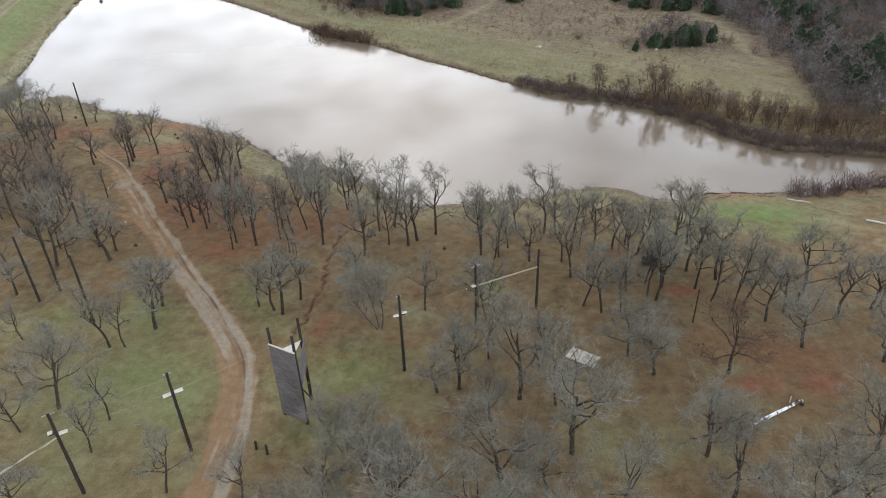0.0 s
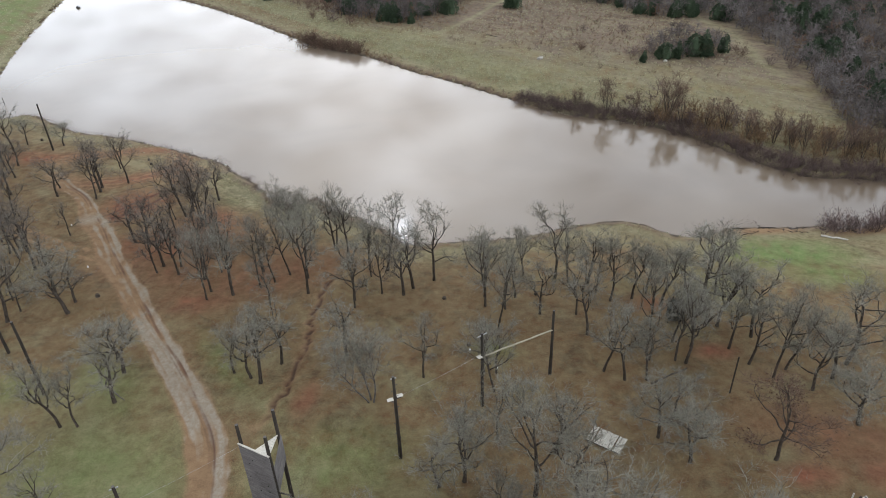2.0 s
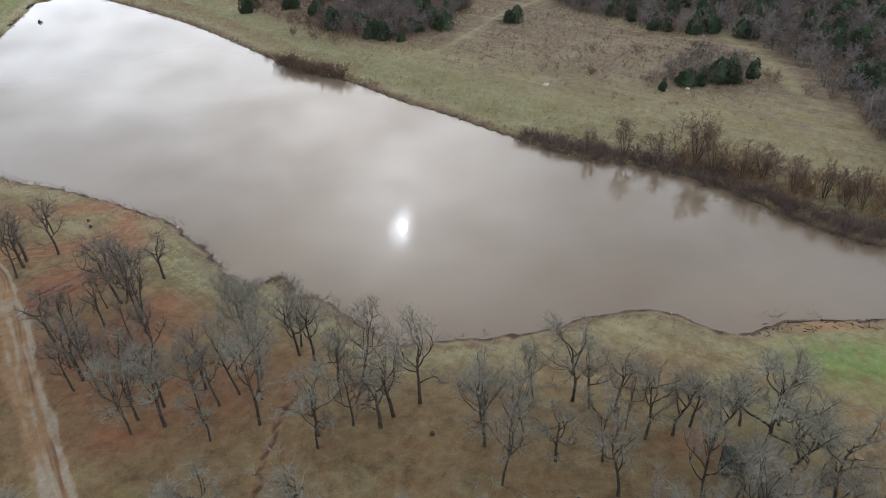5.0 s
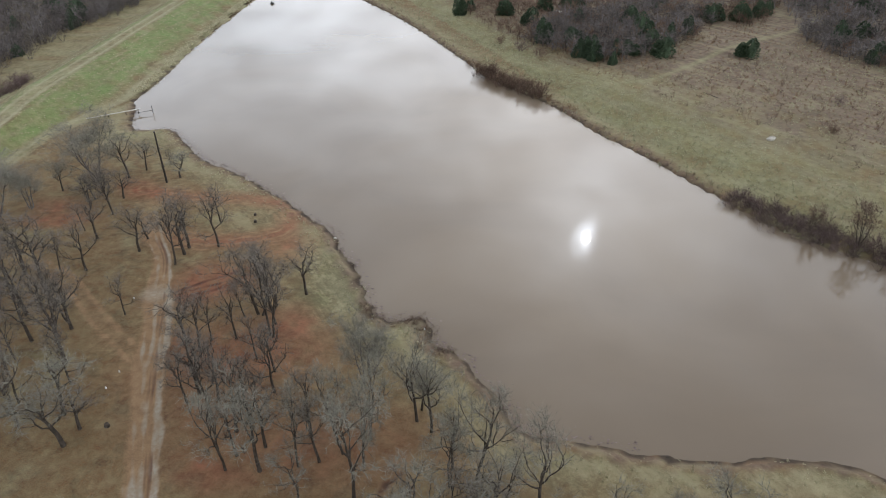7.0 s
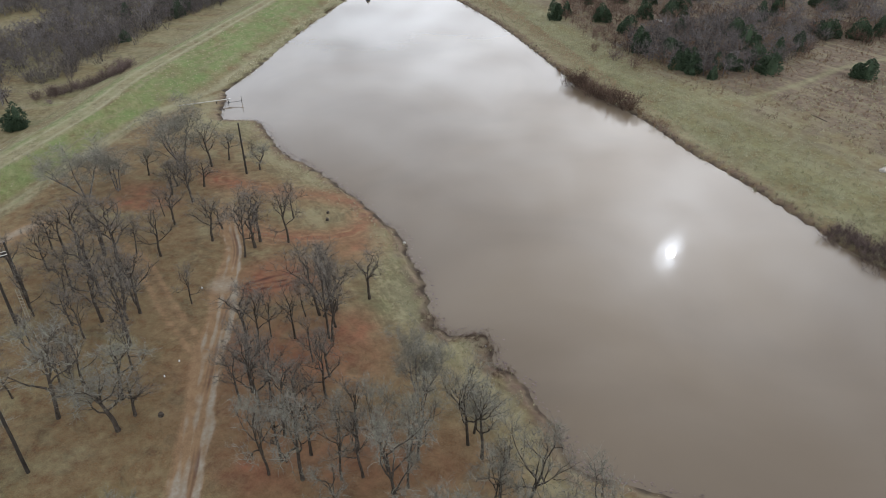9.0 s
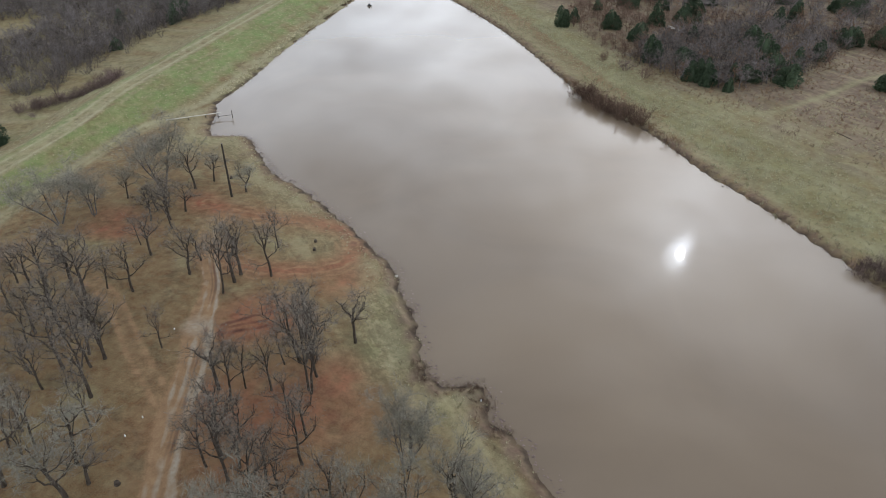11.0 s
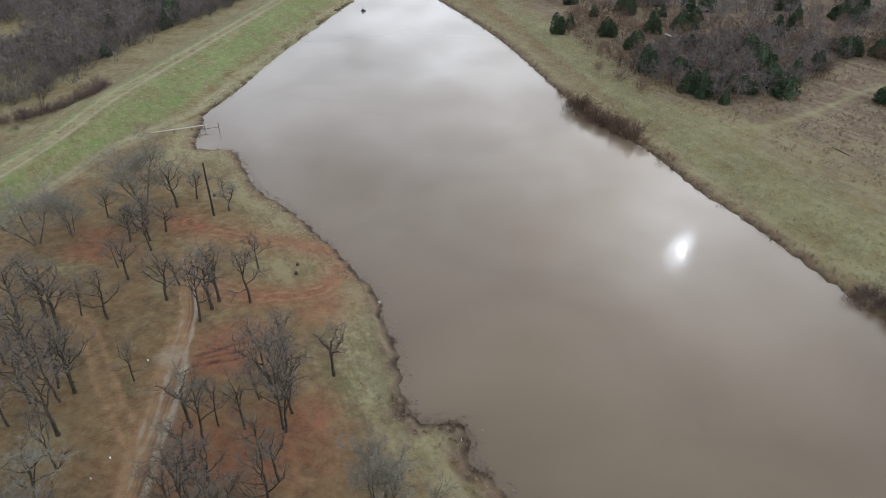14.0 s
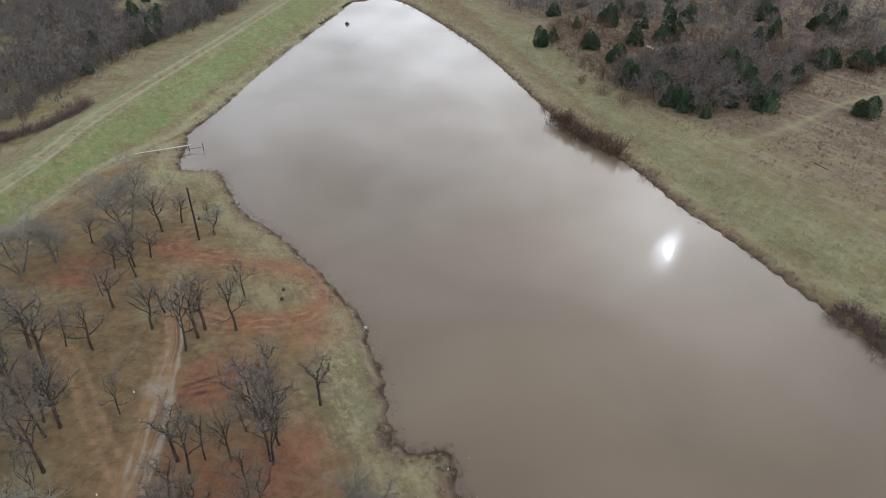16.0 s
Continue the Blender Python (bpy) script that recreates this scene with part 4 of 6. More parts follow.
GROVES = {
    ("slender", 1): [(-57, 76.3, 6.2, 3.4), (-11.4, 77, 7.2, 3.7), (-50.2, 78.2, 6.8, 3.5), (-53.5, 79, 5.8, 3.2), (-6, 79.2, 7.3, 4.8), (-8.5, 79.5, 7.3, 3.3), (-44.4, 79.6, 4.8, 4.2), (-52.2, 80.4, 7.3, 4), (-54.8, 81.1, 6.7, 3.7), (-28.9, 81.2, 7.4, 4.7), (-62.7, 82.6, 4.7, 2.6), (-21.6, 82.6, 6.9, 3.6), (-27, 82.8, 7.1, 3.7), (-30.4, 83.6, 8.8, 3.7), (-49.5, 84.1, 6.9, 3.8), (-33.9, 84.7, 9.6, 4.1), (-23.5, 84.9, 7.3, 4.5), (-28.7, 85.1, 5.9, 3.3), (-36.7, 85.2, 6.7, 4.1), (-58, 85.6, 6.3, 3.5), (-66.6, 86, 6.8, 3.7), (-31.1, 86.2, 6, 3.5), (-34.1, 86.4, 5.7, 3.4), (-61.1, 86.6, 5.8, 3.2)],
    ("slender", 2): [(-36.4, 86.7, 6.9, 4.6), (-52.8, 86.9, 9.1, 4.9), (-58.9, 88.6, 7.9, 4.9), (-38.7, 88.8, 7.3, 4.6), (-36.1, 88.8, 5.8, 3.5), (-29.6, 89.1, 8.7, 4), (-65, 89.3, 6.2, 3.4), (-74.2, 89.7, 6.4, 3.5), (-56.5, 90, 9.3, 4.9), (-66.5, 91.2, 5.7, 4.3), (-58.4, 91.3, 8.9, 4.6), (-56.2, 91.5, 7.5, 4.6), (-31.1, 91.8, 5.9, 3.2), (-63, 92.1, 8.1, 5.2), (-57.7, 92.5, 5.8, 4.1), (-40.4, 92.5, 7.1, 3.7), (-72.9, 93, 6.5, 3.6), (-33.9, 93, 5.8, 2.9), (-42.5, 93.2, 6.7, 4.8), (-66.7, 93.9, 7, 4.8), (-60.9, 94.2, 5.9, 3.3), (-40.2, 94.4, 6.1, 3), (-37.7, 95.2, 6.8, 3), (-52.2, 95.3, 5.2, 3.3)],
    ("slender", 3): [(-77, 96.7, 5.7, 3.1), (-71.8, 96.7, 8.6, 5.7), (-74.5, 96.8, 6.6, 5.8), (-65.2, 97, 9.9, 5.8), (-69.7, 98.6, 8.8, 5.9), (-38.8, 98.7, 4.8, 2.5), (-34.9, 98.8, 6.8, 4.1), (-71.7, 99.8, 5, 2.7), (-66.1, 100.5, 5.2, 2.9), (-62.9, 101.4, 7.1, 4.6), (-37.1, 101.4, 7.5, 4.9), (-34.6, 105.3, 6.4, 4.3), (-52.9, 105.5, 9.2, 4), (-40.8, 105.5, 6.3, 5.1), (-59.3, 106.9, 6.4, 6.1), (-53.2, 107.9, 7.9, 5.2), (-67.1, 108.2, 6, 4.2), (-70.3, 109.5, 4.1, 2.3), (-53.7, 109.6, 8.2, 5.1), (-60.5, 110.1, 4.3, 4), (-50.2, 111, 8.5, 5.4), (-69.8, 114.5, 6.4, 3.6), (-74.1, 114.8, 5.2, 4.2), (-71.8, 116.2, 6.8, 3.6)],
    ("slender", 4): [(-76, 116.5, 4.8, 3.9), (-53.8, 117, 6, 3.9), (-75.4, 117.4, 4.4, 3.8), (-71.6, 118.9, 4.7, 3.9), (-75.6, 119.4, 4.9, 3.4), (-72.9, 131.8, 2.9, 1.6)],
    ("upright", 1): [(-10.1, 38.7, 7.4, 3.2), (-17.6, 39.8, 6.3, 4.2), (-24.3, 40.9, 7.1, 4), (-32.6, 45.4, 5.6, 3), (-40.5, 48.1, 5.7, 3.2), (-32.6, 49.3, 6.8, 3.4), (9.2, 50, 8, 4.7), (-1.9, 52.1, 4.1, 4.2), (-43.4, 54.1, 3.9, 2.4), (8.2, 55.3, 8, 4.7), (3.3, 56.8, 6.7, 3.8), (19.5, 59.2, 5.6, 3.3), (-37, 59.9, 8.4, 4), (-35.4, 59.9, 7.1, 3.1), (-47.3, 61.5, 5.3, 2.7), (33.2, 62, 8.4, 4.6), (40.8, 62.2, 8.4, 5), (-33.2, 63, 7.7, 5.1), (3.4, 63, 7.9, 4.4), (35.7, 63.4, 7.1, 4.6), (45.1, 63.6, 7.4, 5.2), (30.3, 63.9, 10.1, 4.7), (46.2, 64, 5.7, 3.7), (18.2, 64.1, 7.5, 3.8)],
    ("upright", 2): [(16.1, 64.2, 7.2, 4.1), (-19.5, 65, 8.3, 4.9), (31.9, 65, 7.6, 4.7), (-3.4, 65.2, 7.1, 4.1), (37.9, 65.4, 9.6, 6.8), (14.3, 65.5, 8.6, 4.7), (3.8, 65.6, 6.2, 3.5), (2.5, 65.7, 6.8, 4.1), (-20.6, 65.8, 6.4, 4.3), (28.7, 65.9, 7.5, 4.2), (22.6, 66.3, 10.8, 4.5), (-22.5, 66.7, 6.3, 3.9), (21.7, 66.7, 8, 4), (19.1, 66.9, 6.1, 3.7), (-33.9, 67.2, 7.8, 5.6), (-18, 67.9, 8.5, 5.1), (27.5, 68.2, 6.5, 3.6), (23.8, 68.6, 7.1, 3.7), (-35.3, 68.9, 4.8, 3.9), (-11.4, 69, 7.1, 5.1), (22.1, 69.4, 8.1, 4.4), (30.4, 69.9, 8.3, 5), (20, 70.1, 8.9, 3.7), (-52.7, 70.2, 4.9, 3.8)],
    ("upright", 3): [(13.7, 71, 8.9, 4.4), (24.9, 71, 5.9, 3.2), (27.5, 71.7, 8.7, 5), (4.5, 72.4, 8.9, 4), (13.1, 74.5, 7.8, 3.9), (9.2, 74.7, 6.8, 4.2), (26.7, 75, 10.4, 6.6), (29.8, 75.3, 5.6, 4.5), (22.6, 75.5, 8.4, 4.6), (5.5, 75.9, 9.2, 3.9), (-50.8, 76.4, 10.9, 6.1), (3.3, 76.7, 10.1, 5.2), (17.3, 76.8, 8.1, 4.2), (19.8, 77.1, 7.8, 4.2), (-44.4, 77.6, 6.7, 5.9), (6.8, 78, 4.9, 3), (15.9, 78, 5.9, 3.1), (21.6, 78, 6.5, 3.5), (26, 78, 5.9, 3.5), (29.5, 78, 8.3, 4.3), (-21.3, 78.2, 6.2, 3.4), (3.3, 78.4, 7.5, 5.3), (-11.6, 78.5, 7.9, 5.2), (-29, 79.5, 10.2, 4.3)],
    ("upright", 4): [(-17.2, 80, 10.5, 4.7), (-26.1, 80.3, 10.5, 4.4), (15.4, 80.3, 7.4, 4.4), (-47.1, 80.6, 7, 4.5), (-4.9, 80.6, 8.6, 4.8), (13.2, 80.7, 7.4, 4.1), (-23.1, 81.6, 8.7, 3.9), (11.8, 81.8, 9.5, 5.5), (3.5, 82, 6.9, 3.7), (-2.5, 82.4, 9.3, 5.6), (8.2, 82.6, 6.8, 3.3), (-17.7, 83.3, 8.9, 4.5), (-10.1, 83.6, 7.9, 3.3), (-20, 84, 9.5, 4.2), (-8.2, 85, 9.9, 5.4), (-10.4, 85.5, 7.5, 3.7), (-18.3, 86.2, 8.6, 4.7), (-13.5, 89, 8.3, 3.9), (-15.2, 89.8, 8.3, 4.4), (-15.3, 91.4, 6.1, 4.1), (-21.9, 94.4, 6.8, 5.1), (-82.1, 118.2, 4.5, 3.3), (-75.4, 124.9, 7.4, 4.8), (-68.2, 127.8, 4.3, 4.3)],
    ("upright", 5): [(-74.9, 128.3, 5, 3.5)],
    ("broad", 1): [(6.1, 33.8, 8.4, 6.7), (24.4, 34.5, 8.3, 6.6), (-11.8, 36, 7.5, 6), (0.7, 36.3, 8.6, 6.8), (-4.9, 36.4, 8.6, 6.8), (12.4, 37.3, 8.2, 4.9), (28.6, 38, 8.7, 6), (30.9, 38, 6.6, 4.6), (-4.3, 39.3, 7, 5.9), (21.9, 39.3, 7.1, 6), (-36.2, 39.5, 4.9, 3.9), (3.5, 40.2, 8.3, 7.7), (7.3, 40.6, 5.2, 5.4), (-6.9, 40.9, 8.3, 5.3), (-4.3, 42.3, 3.7, 3), (35.4, 43.7, 8.7, 6.3), (21.2, 43.8, 8.8, 6.4), (9.8, 44.3, 11, 7.1), (2.9, 48.1, 6.6, 3.6), (5.9, 50.9, 10.7, 6.9), (-38.3, 51, 8.7, 6.2), (0.2, 52.6, 9, 6.1), (19.3, 54, 7.4, 5.7), (42.1, 55.2, 7.4, 5.9)],
    ("broad", 2): [(17.3, 56.7, 6.4, 5), (35.2, 57.6, 8, 6.4)],
    ("twin", 1): [(-34.3, 96.7, 11, 5.4), (-37.4, 99.7, 9.3, 6.6)],
    ("pale", 1): [(-9.9, 45, 6.8, 6.3), (-8.3, 62.1, 8.5, 5.9), (-21.4, 92.5, 8.3, 5.3), (-84.7, 108.7, 8.5, 9.4), (-82.5, 112.5, 6.6, 7.1), (-79.4, 122.6, 10.3, 10.9)],
    ("leafy", 1): [(26.4, 53.9, 7.9, 6.7)],
}



def plant():
    rng = random.Random(11)
    kinds = collections.defaultdict(list)
    tall = "bare grey-barked oak tree with crooked limbs on leaf litter"
    for i, (limbs, spread, fork, bole) in enumerate([(6, 0.62, 0.44, 0.74), (7, 0.72, 0.38, 0.68), (6, 0.56, 0.48, 0.76), (7, 0.76, 0.36, 0.66)]):
        kinds["slender"].append(make_tree("oak_tree", tall, 40 + i, BARK, TWIG_DIM, limbs=limbs, spread=spread, fork=fork, bole=bole, sprays=7, shoots=4, twigs=4, pale=0))
    for i, (limbs, spread, fork, bole) in enumerate([(7, 0.70, 0.42, 0.70), (8, 0.80, 0.38, 0.66), (7, 0.64, 0.46, 0.72), (8, 0.86, 0.36, 0.62), (7, 0.74, 0.50, 0.70)]):
        kinds["upright"].append(make_tree("oak_tree", tall, 50 + i, BARK, TWIG, limbs=limbs, spread=spread, fork=fork, bole=bole))
    for i, (limbs, spread, fork, bole) in enumerate([(9, 1.05, 0.40, 0.54), (9, 1.12, 0.36, 0.50), (8, 0.98, 0.44, 0.56), (10, 1.08, 0.38, 0.52)]):
        kinds["broad"].append(make_tree("oak_tree", "broad bare oak tree with a wide pale twiggy crown", 60 + i, BARK, TWIG, limbs=limbs, spread=spread, fork=fork, bole=bole, sprays=10, shoots=7, twigs=4, reach=0.42, pale=2))
    kinds["leafy"].append(make_tree("oak_tree", "bare oak tree with a few withered brown leaves", 71, BARK, TWIG_BROWN, leaf_mat=OAK_LEAF, limbs=9, spread=1.05, fork=0.4, shoots=8, leaves=0.10, bole=0.54))
    kinds["twin"].append(make_tree("oak_tree", "bare oak tree with two crooked stems on red soil", 75, BARK, TWIG_DIM, limbs=5, spread=0.72, fork=0.42, stems=2, bole=0.64, pale=0, shoots=4))
    for i in range(2):
        kinds["pale"].append(make_tree("tree", "pale twiggy many-stemmed bare tree", 83 + i, BARK_GREY, TWIG, limbs=7, spread=0.48, fork=0.30, stems=3, twigs=6, shoots=7, sprays=7, fine=0.006, thick=0.0095, bole=0.70, pale=2))
    size = {ob: crown_size(ob) for group in kinds.values() for ob in group}
    first = set()
    for (kind, _), grove in GROVES.items():
        zs = land(np.array([g[0] for g in grove]), np.array([g[1] for g in grove]))[0]
        for (x, y, h, wide), z in zip(grove, zs):
            ob = rng.choice(kinds[kind])
            s, w = 1.05 * h / size[ob][0], {"broad": 1.12, "pale": 0.92}.get(kind, 1.06) * wide / size[ob][1]
            m = pose(x, y, float(z) - 0.03, rng.uniform(-3, 3), rng.uniform(-3, 3), rng.uniform(0, 360)) @ Matrix.Diagonal((w, w, s, 1))
            if ob not in first:
                first.add(ob)
                ob.matrix_basis = m
                tagged(ob, group="oaks on the near bank")
            else:
                tagged(copy_thing_scaled(ob, m), group="oaks on the near bank")


def copy_thing_scaled(ob, m):
    keep = ob.scale.copy()
    ob.scale = (1, 1, 1)
    c = copy_thing(ob, m)
    ob.scale = keep
    return c


plant()


# ------------------------------------------------------------------ evergreens and far woods
def cedar_mesh(seed, height=5.0, width=4.0, n=2300):
    """several ragged cones grown into one another"""
    rng = random.Random(seed)
    V, F = [], []
    cones = [(0.0, 0.0, height, width * 0.33)]
    for i in range(rng.choice((3, 4, 5))):
        a, q = rng.uniform(0, 6.28), width * rng.uniform(0.18, 0.36)
        cones.append((math.cos(a) * q, math.sin(a) * q, height * rng.uniform(0.42, 0.85), width * rng.uniform(0.18, 0.28)))

    def girth(f):
        return math.sqrt(max(0.0, 1 - f ** 1.35)) * (0.7 + 0.3 * min(1, f * 5))

    for cx, cy, h, r0 in cones:
        # a dense lumpy heart under the sprays
        k = len(V)
        for i in range(6):
            for j in range(8):
                q = r0 * girth(i / 5) * 0.52 * rng.uniform(0.75, 1.2)
                V.append(Vector((cx + math.cos(j * 0.785) * q, cy + math.sin(j * 0.785) * q, 0.1 + i / 5 * h * 0.9)))
        for i in range(5):
            F += [(k + i * 8 + j, k + i * 8 + (j + 1) % 8, k + i * 8 + 8 + (j + 1) % 8, k + i * 8 + 8 + j) for j in range(8)]
        lobes = [(rng.uniform(0, 6.28), rng.uniform(0.08, 0.85), rng.uniform(0.9, 1.25)) for _ in range(11)]
        for _ in range(n // len(cones)):
            a, f, g = rng.choice(lobes) if rng.random() < 0.65 else (rng.uniform(0, 6.28), rng.uniform(0.03, 1), 1.0)
            a, f = a + rng.gauss(0, 0.3), min(max(f + rng.gauss(0, 0.08), 0.02), 1)
            r = r0 * girth(f) * rng.uniform(0.7, 1.05) * g
            c = Vector((cx + math.cos(a) * r, cy + math.sin(a) * r, f * h))
            o = Vector((math.cos(a), math.sin(a), 0.5))
            for _ in range(2):
                u = (o + Vector((rng.gauss(0, 0.6), rng.gauss(0, 0.6), rng.gauss(0, 0.5)))).normalized() * rng.uniform(0.14, 0.36)
                w = u.cross(Vector((rng.gauss(0, 1), rng.gauss(0, 1), rng.gauss(0, 1)))).normalized() * rng.uniform(0.07, 0.16)
                k = len(V)
                V += [c - u * 0.4 - w, c - u * 0.4 + w, c + u]
                F.append((k, k + 1, k + 2))
    return V, F


def make_cedar(seed, **kw):
    e = thing("cedar_tree", "dark green bushy cedar tree on the dry meadow", "evergreen tree")
    V, F = [], []
    tube_data(V, F, [(0, 0, -0.2), (0.03, 0, 1.5), (0, 0.04, 4.2)], [0.16, 0.11, 0.02], 6)
    part("trunk", mesh_of("trunk", V, F, BARK), BARK, e)
    part("crown", mesh_of("crown", *cedar_mesh(seed, **kw), CEDAR), CEDAR, e)
    return e


MEADOW_CEDARS = [(47.0, 162.2, 4.4), (53.4, 163.4, 6.0), (60.4, 164.4, 4.0), (42.0, 160.6, 2.6), (49.8, 162.6, 3.6), (56.6, 166.0, 4.4), (19.5, 212.5, 5.2), (-15.6, 205.5, 4.6), (-9.2, 207.0, 4.0), (-9.1, 200.6, 3.0),
                 (-13.9, 203.9, 5.0), (-17.0, 204.8, 4.4), (-6.9, 208.6, 4.2), (-2.0, 214.2, 5.2), (2.0, 219.6, 4.8), (6.0, 227.1, 4.6), (-42.6, 261.0, 4.6), (-55.2, 236.5, 5.4), (-53.0, 241.5, 4.0)]
WOOD_CEDARS = [(-28.8, 269.9, 5.0), (-23.0, 272.2, 5.2), (-4.4, 279.6, 6.0), (12.6, 242.6, 4.8), (18.3, 243.0, 5.6), (-61.0, 267.6, 4.4), (-42.5, 238.5, 5.4), (-37.4, 273.3, 5.4), (9.9, 272.8, 5.8),
               (58.1, 194.0, 5.0), (62.0, 195.0, 4.4), (67.4, 190.0, 5.0), (47.1, 208.0, 5.4), (38.6, 226.0, 5.0), (55.7, 206.0, 4.6), (51.5, 203.0, 3.6), (43.5, 212.0, 4.4), (81.6, 190.0, 6.0), (78.9, 203.0, 5.4), (95.1, 211.0, 6.0), (64.3, 203.0, 5.0), (73.5, 199.0, 5.0), (76.5, 157.5, 5.4), (80.0, 180.0, 5.6), (88.0, 168.0, 5.0), (92.0, 196.0, 6.0), (70.0, 215.0, 5.4), (52.0, 222.0, 5.0), (44.0, 230.0, 5.4), (34.0, 262.0, 5.2)]
DAM_CEDARS = [(-122.4, 125.5, 4.8), (-160.5, 206.0, 4.6), (-163.5, 211.0, 5.6), (-166.5, 214.5, 6.2), (-175.0, 216.5, 5.4), (-180.0, 221.0, 6.0), (-158.0, 203.0, 3.2), (-152.5, 178.5, 3.4), (-185.0, 224.0, 6.4)]


TRAILS = [spline(WOOD_TRAIL, 4), spline(FAR_TRAIL, 4)]


def near_trail(x, y):
    a, b = np.array([x]), np.array([y])
    return min(distance(a, b, line)[0][0] for line in TRAILS) < 4.5


def wood_cedars():
    rng = np.random.RandomState(12)
    spots = []
    for (x0, x1), (y0, y1), n in (((-34, 14), (208, 256), 13), ((72, 130), (120, 260), 20), ((-64, 34), (246, 300), 24), ((36, 70), (205, 290), 14), ((40, 72), (196, 224), 9), ((74, 104), (126, 204), 20), ((-240, -165), (180, 290), 8)):
        spots += [(float(a), float(b), float(c)) for a, b, c in zip(rng.uniform(x0, x1, n), rng.uniform(y0, y1, n), rng.uniform(3.0, 6.2, n))]
    return [p for p in spots if not near_trail(p[0], p[1])]


def plant_cedars():
    rng = random.Random(5)
    models = [make_cedar(3), make_cedar(4, width=3.6), make_cedar(9, width=5.4, height=4.4), make_cedar(14, width=4.6, height=5.4), make_cedar(15, width=6.0, height=4.0)]
    used = set()
    for x, y, h in MEADOW_CEDARS + WOOD_CEDARS + DAM_CEDARS + wood_cedars():
        ob = rng.choice(models)
        s = h / 5.0
        m = pose(x, y, ground_z(x, y) - 0.05, 0, 0, rng.uniform(0, 360)) @ Matrix.Diagonal((s * rng.uniform(0.95, 1.25), s * rng.uniform(0.95, 1.25), s, 1))
        if ob in used:
            ob = copy_thing_scaled(ob, m)
        else:
            used.add(ob)
            ob.matrix_basis = m
        tagged(ob, group="cedars round the pond")
    for ob in models:
        if ob not in used:
            for c in list(ob.children):
                bpy.data.objects.remove(c)
            bpy.data.objects.remove(ob)


plant_cedars()


def numpy_mesh(V, F):
    """triangles only"""
    v = np.array([tuple(p) for p in V], np.float32)
    t = []
    for f in F:
        for i in range(1, len(f) - 1):
            t.append((f[0], f[i], f[i + 1]))
    return v, np.array(t, np.int32)


def scatter(name, models, spots, mat, label, category, tall=(0.8, 1.2), wide=(0.9, 1.2), seed=1, tilt=0.0):
    """many plants joined into one object; models: (vertices, triangles) of height about 1"""
    rng = np.random.RandomState(seed)
    VV, TT, tones, n = [], [], [], 0
    spots = np.array(spots)
    z = land(spots[:, 0], spots[:, 1])[0]
    for (x, y, h), g in zip(spots, z):
        v, t = models[rng.randint(len(models))]
        a = rng.uniform(0, 6.28)
        c, s = math.cos(a), math.sin(a)
        w = h * rng.uniform(*wide)
        q = np.stack([(v[:, 0] * c - v[:, 1] * s) * w, (v[:, 0] * s + v[:, 1] * c) * w, v[:, 2] * h * rng.uniform(*tall)], -1)
        if tilt:
            k = rng.uniform(-tilt, tilt, 2)
            q[:, 0] += q[:, 2] * k[0]
            q[:, 1] += q[:, 2] * k[1]
        q += (x, y, g - 0.03)
        VV.append(q.astype(np.float32))
        tones.append(np.full(len(v), rng.uniform(-1, 1), np.float32))
        TT.append(t + n)
        n += len(v)
    co, tri = np.concatenate(VV), np.concatenate(TT)
    me = bpy.data.meshes.new(name)
    me.vertices.add(len(co))
    me.vertices.foreach_set("co", co.ravel())
    me.loops.add(len(tri) * 3)
    me.loops.foreach_set("vertex_index", tri.astype(np.int32).ravel())
    me.polygons.add(len(tri))
    me.polygons.foreach_set("loop_start", np.arange(0, len(tri) * 3, 3, dtype=np.int32))
    me.update(calc_edges=True)
    me.attributes.new("tone", "FLOAT", "POINT").data.foreach_set("value", np.concatenate(tones))
    me.materials.append(mat)
    return tagged(new(name, me), label, category, kind="stuff")


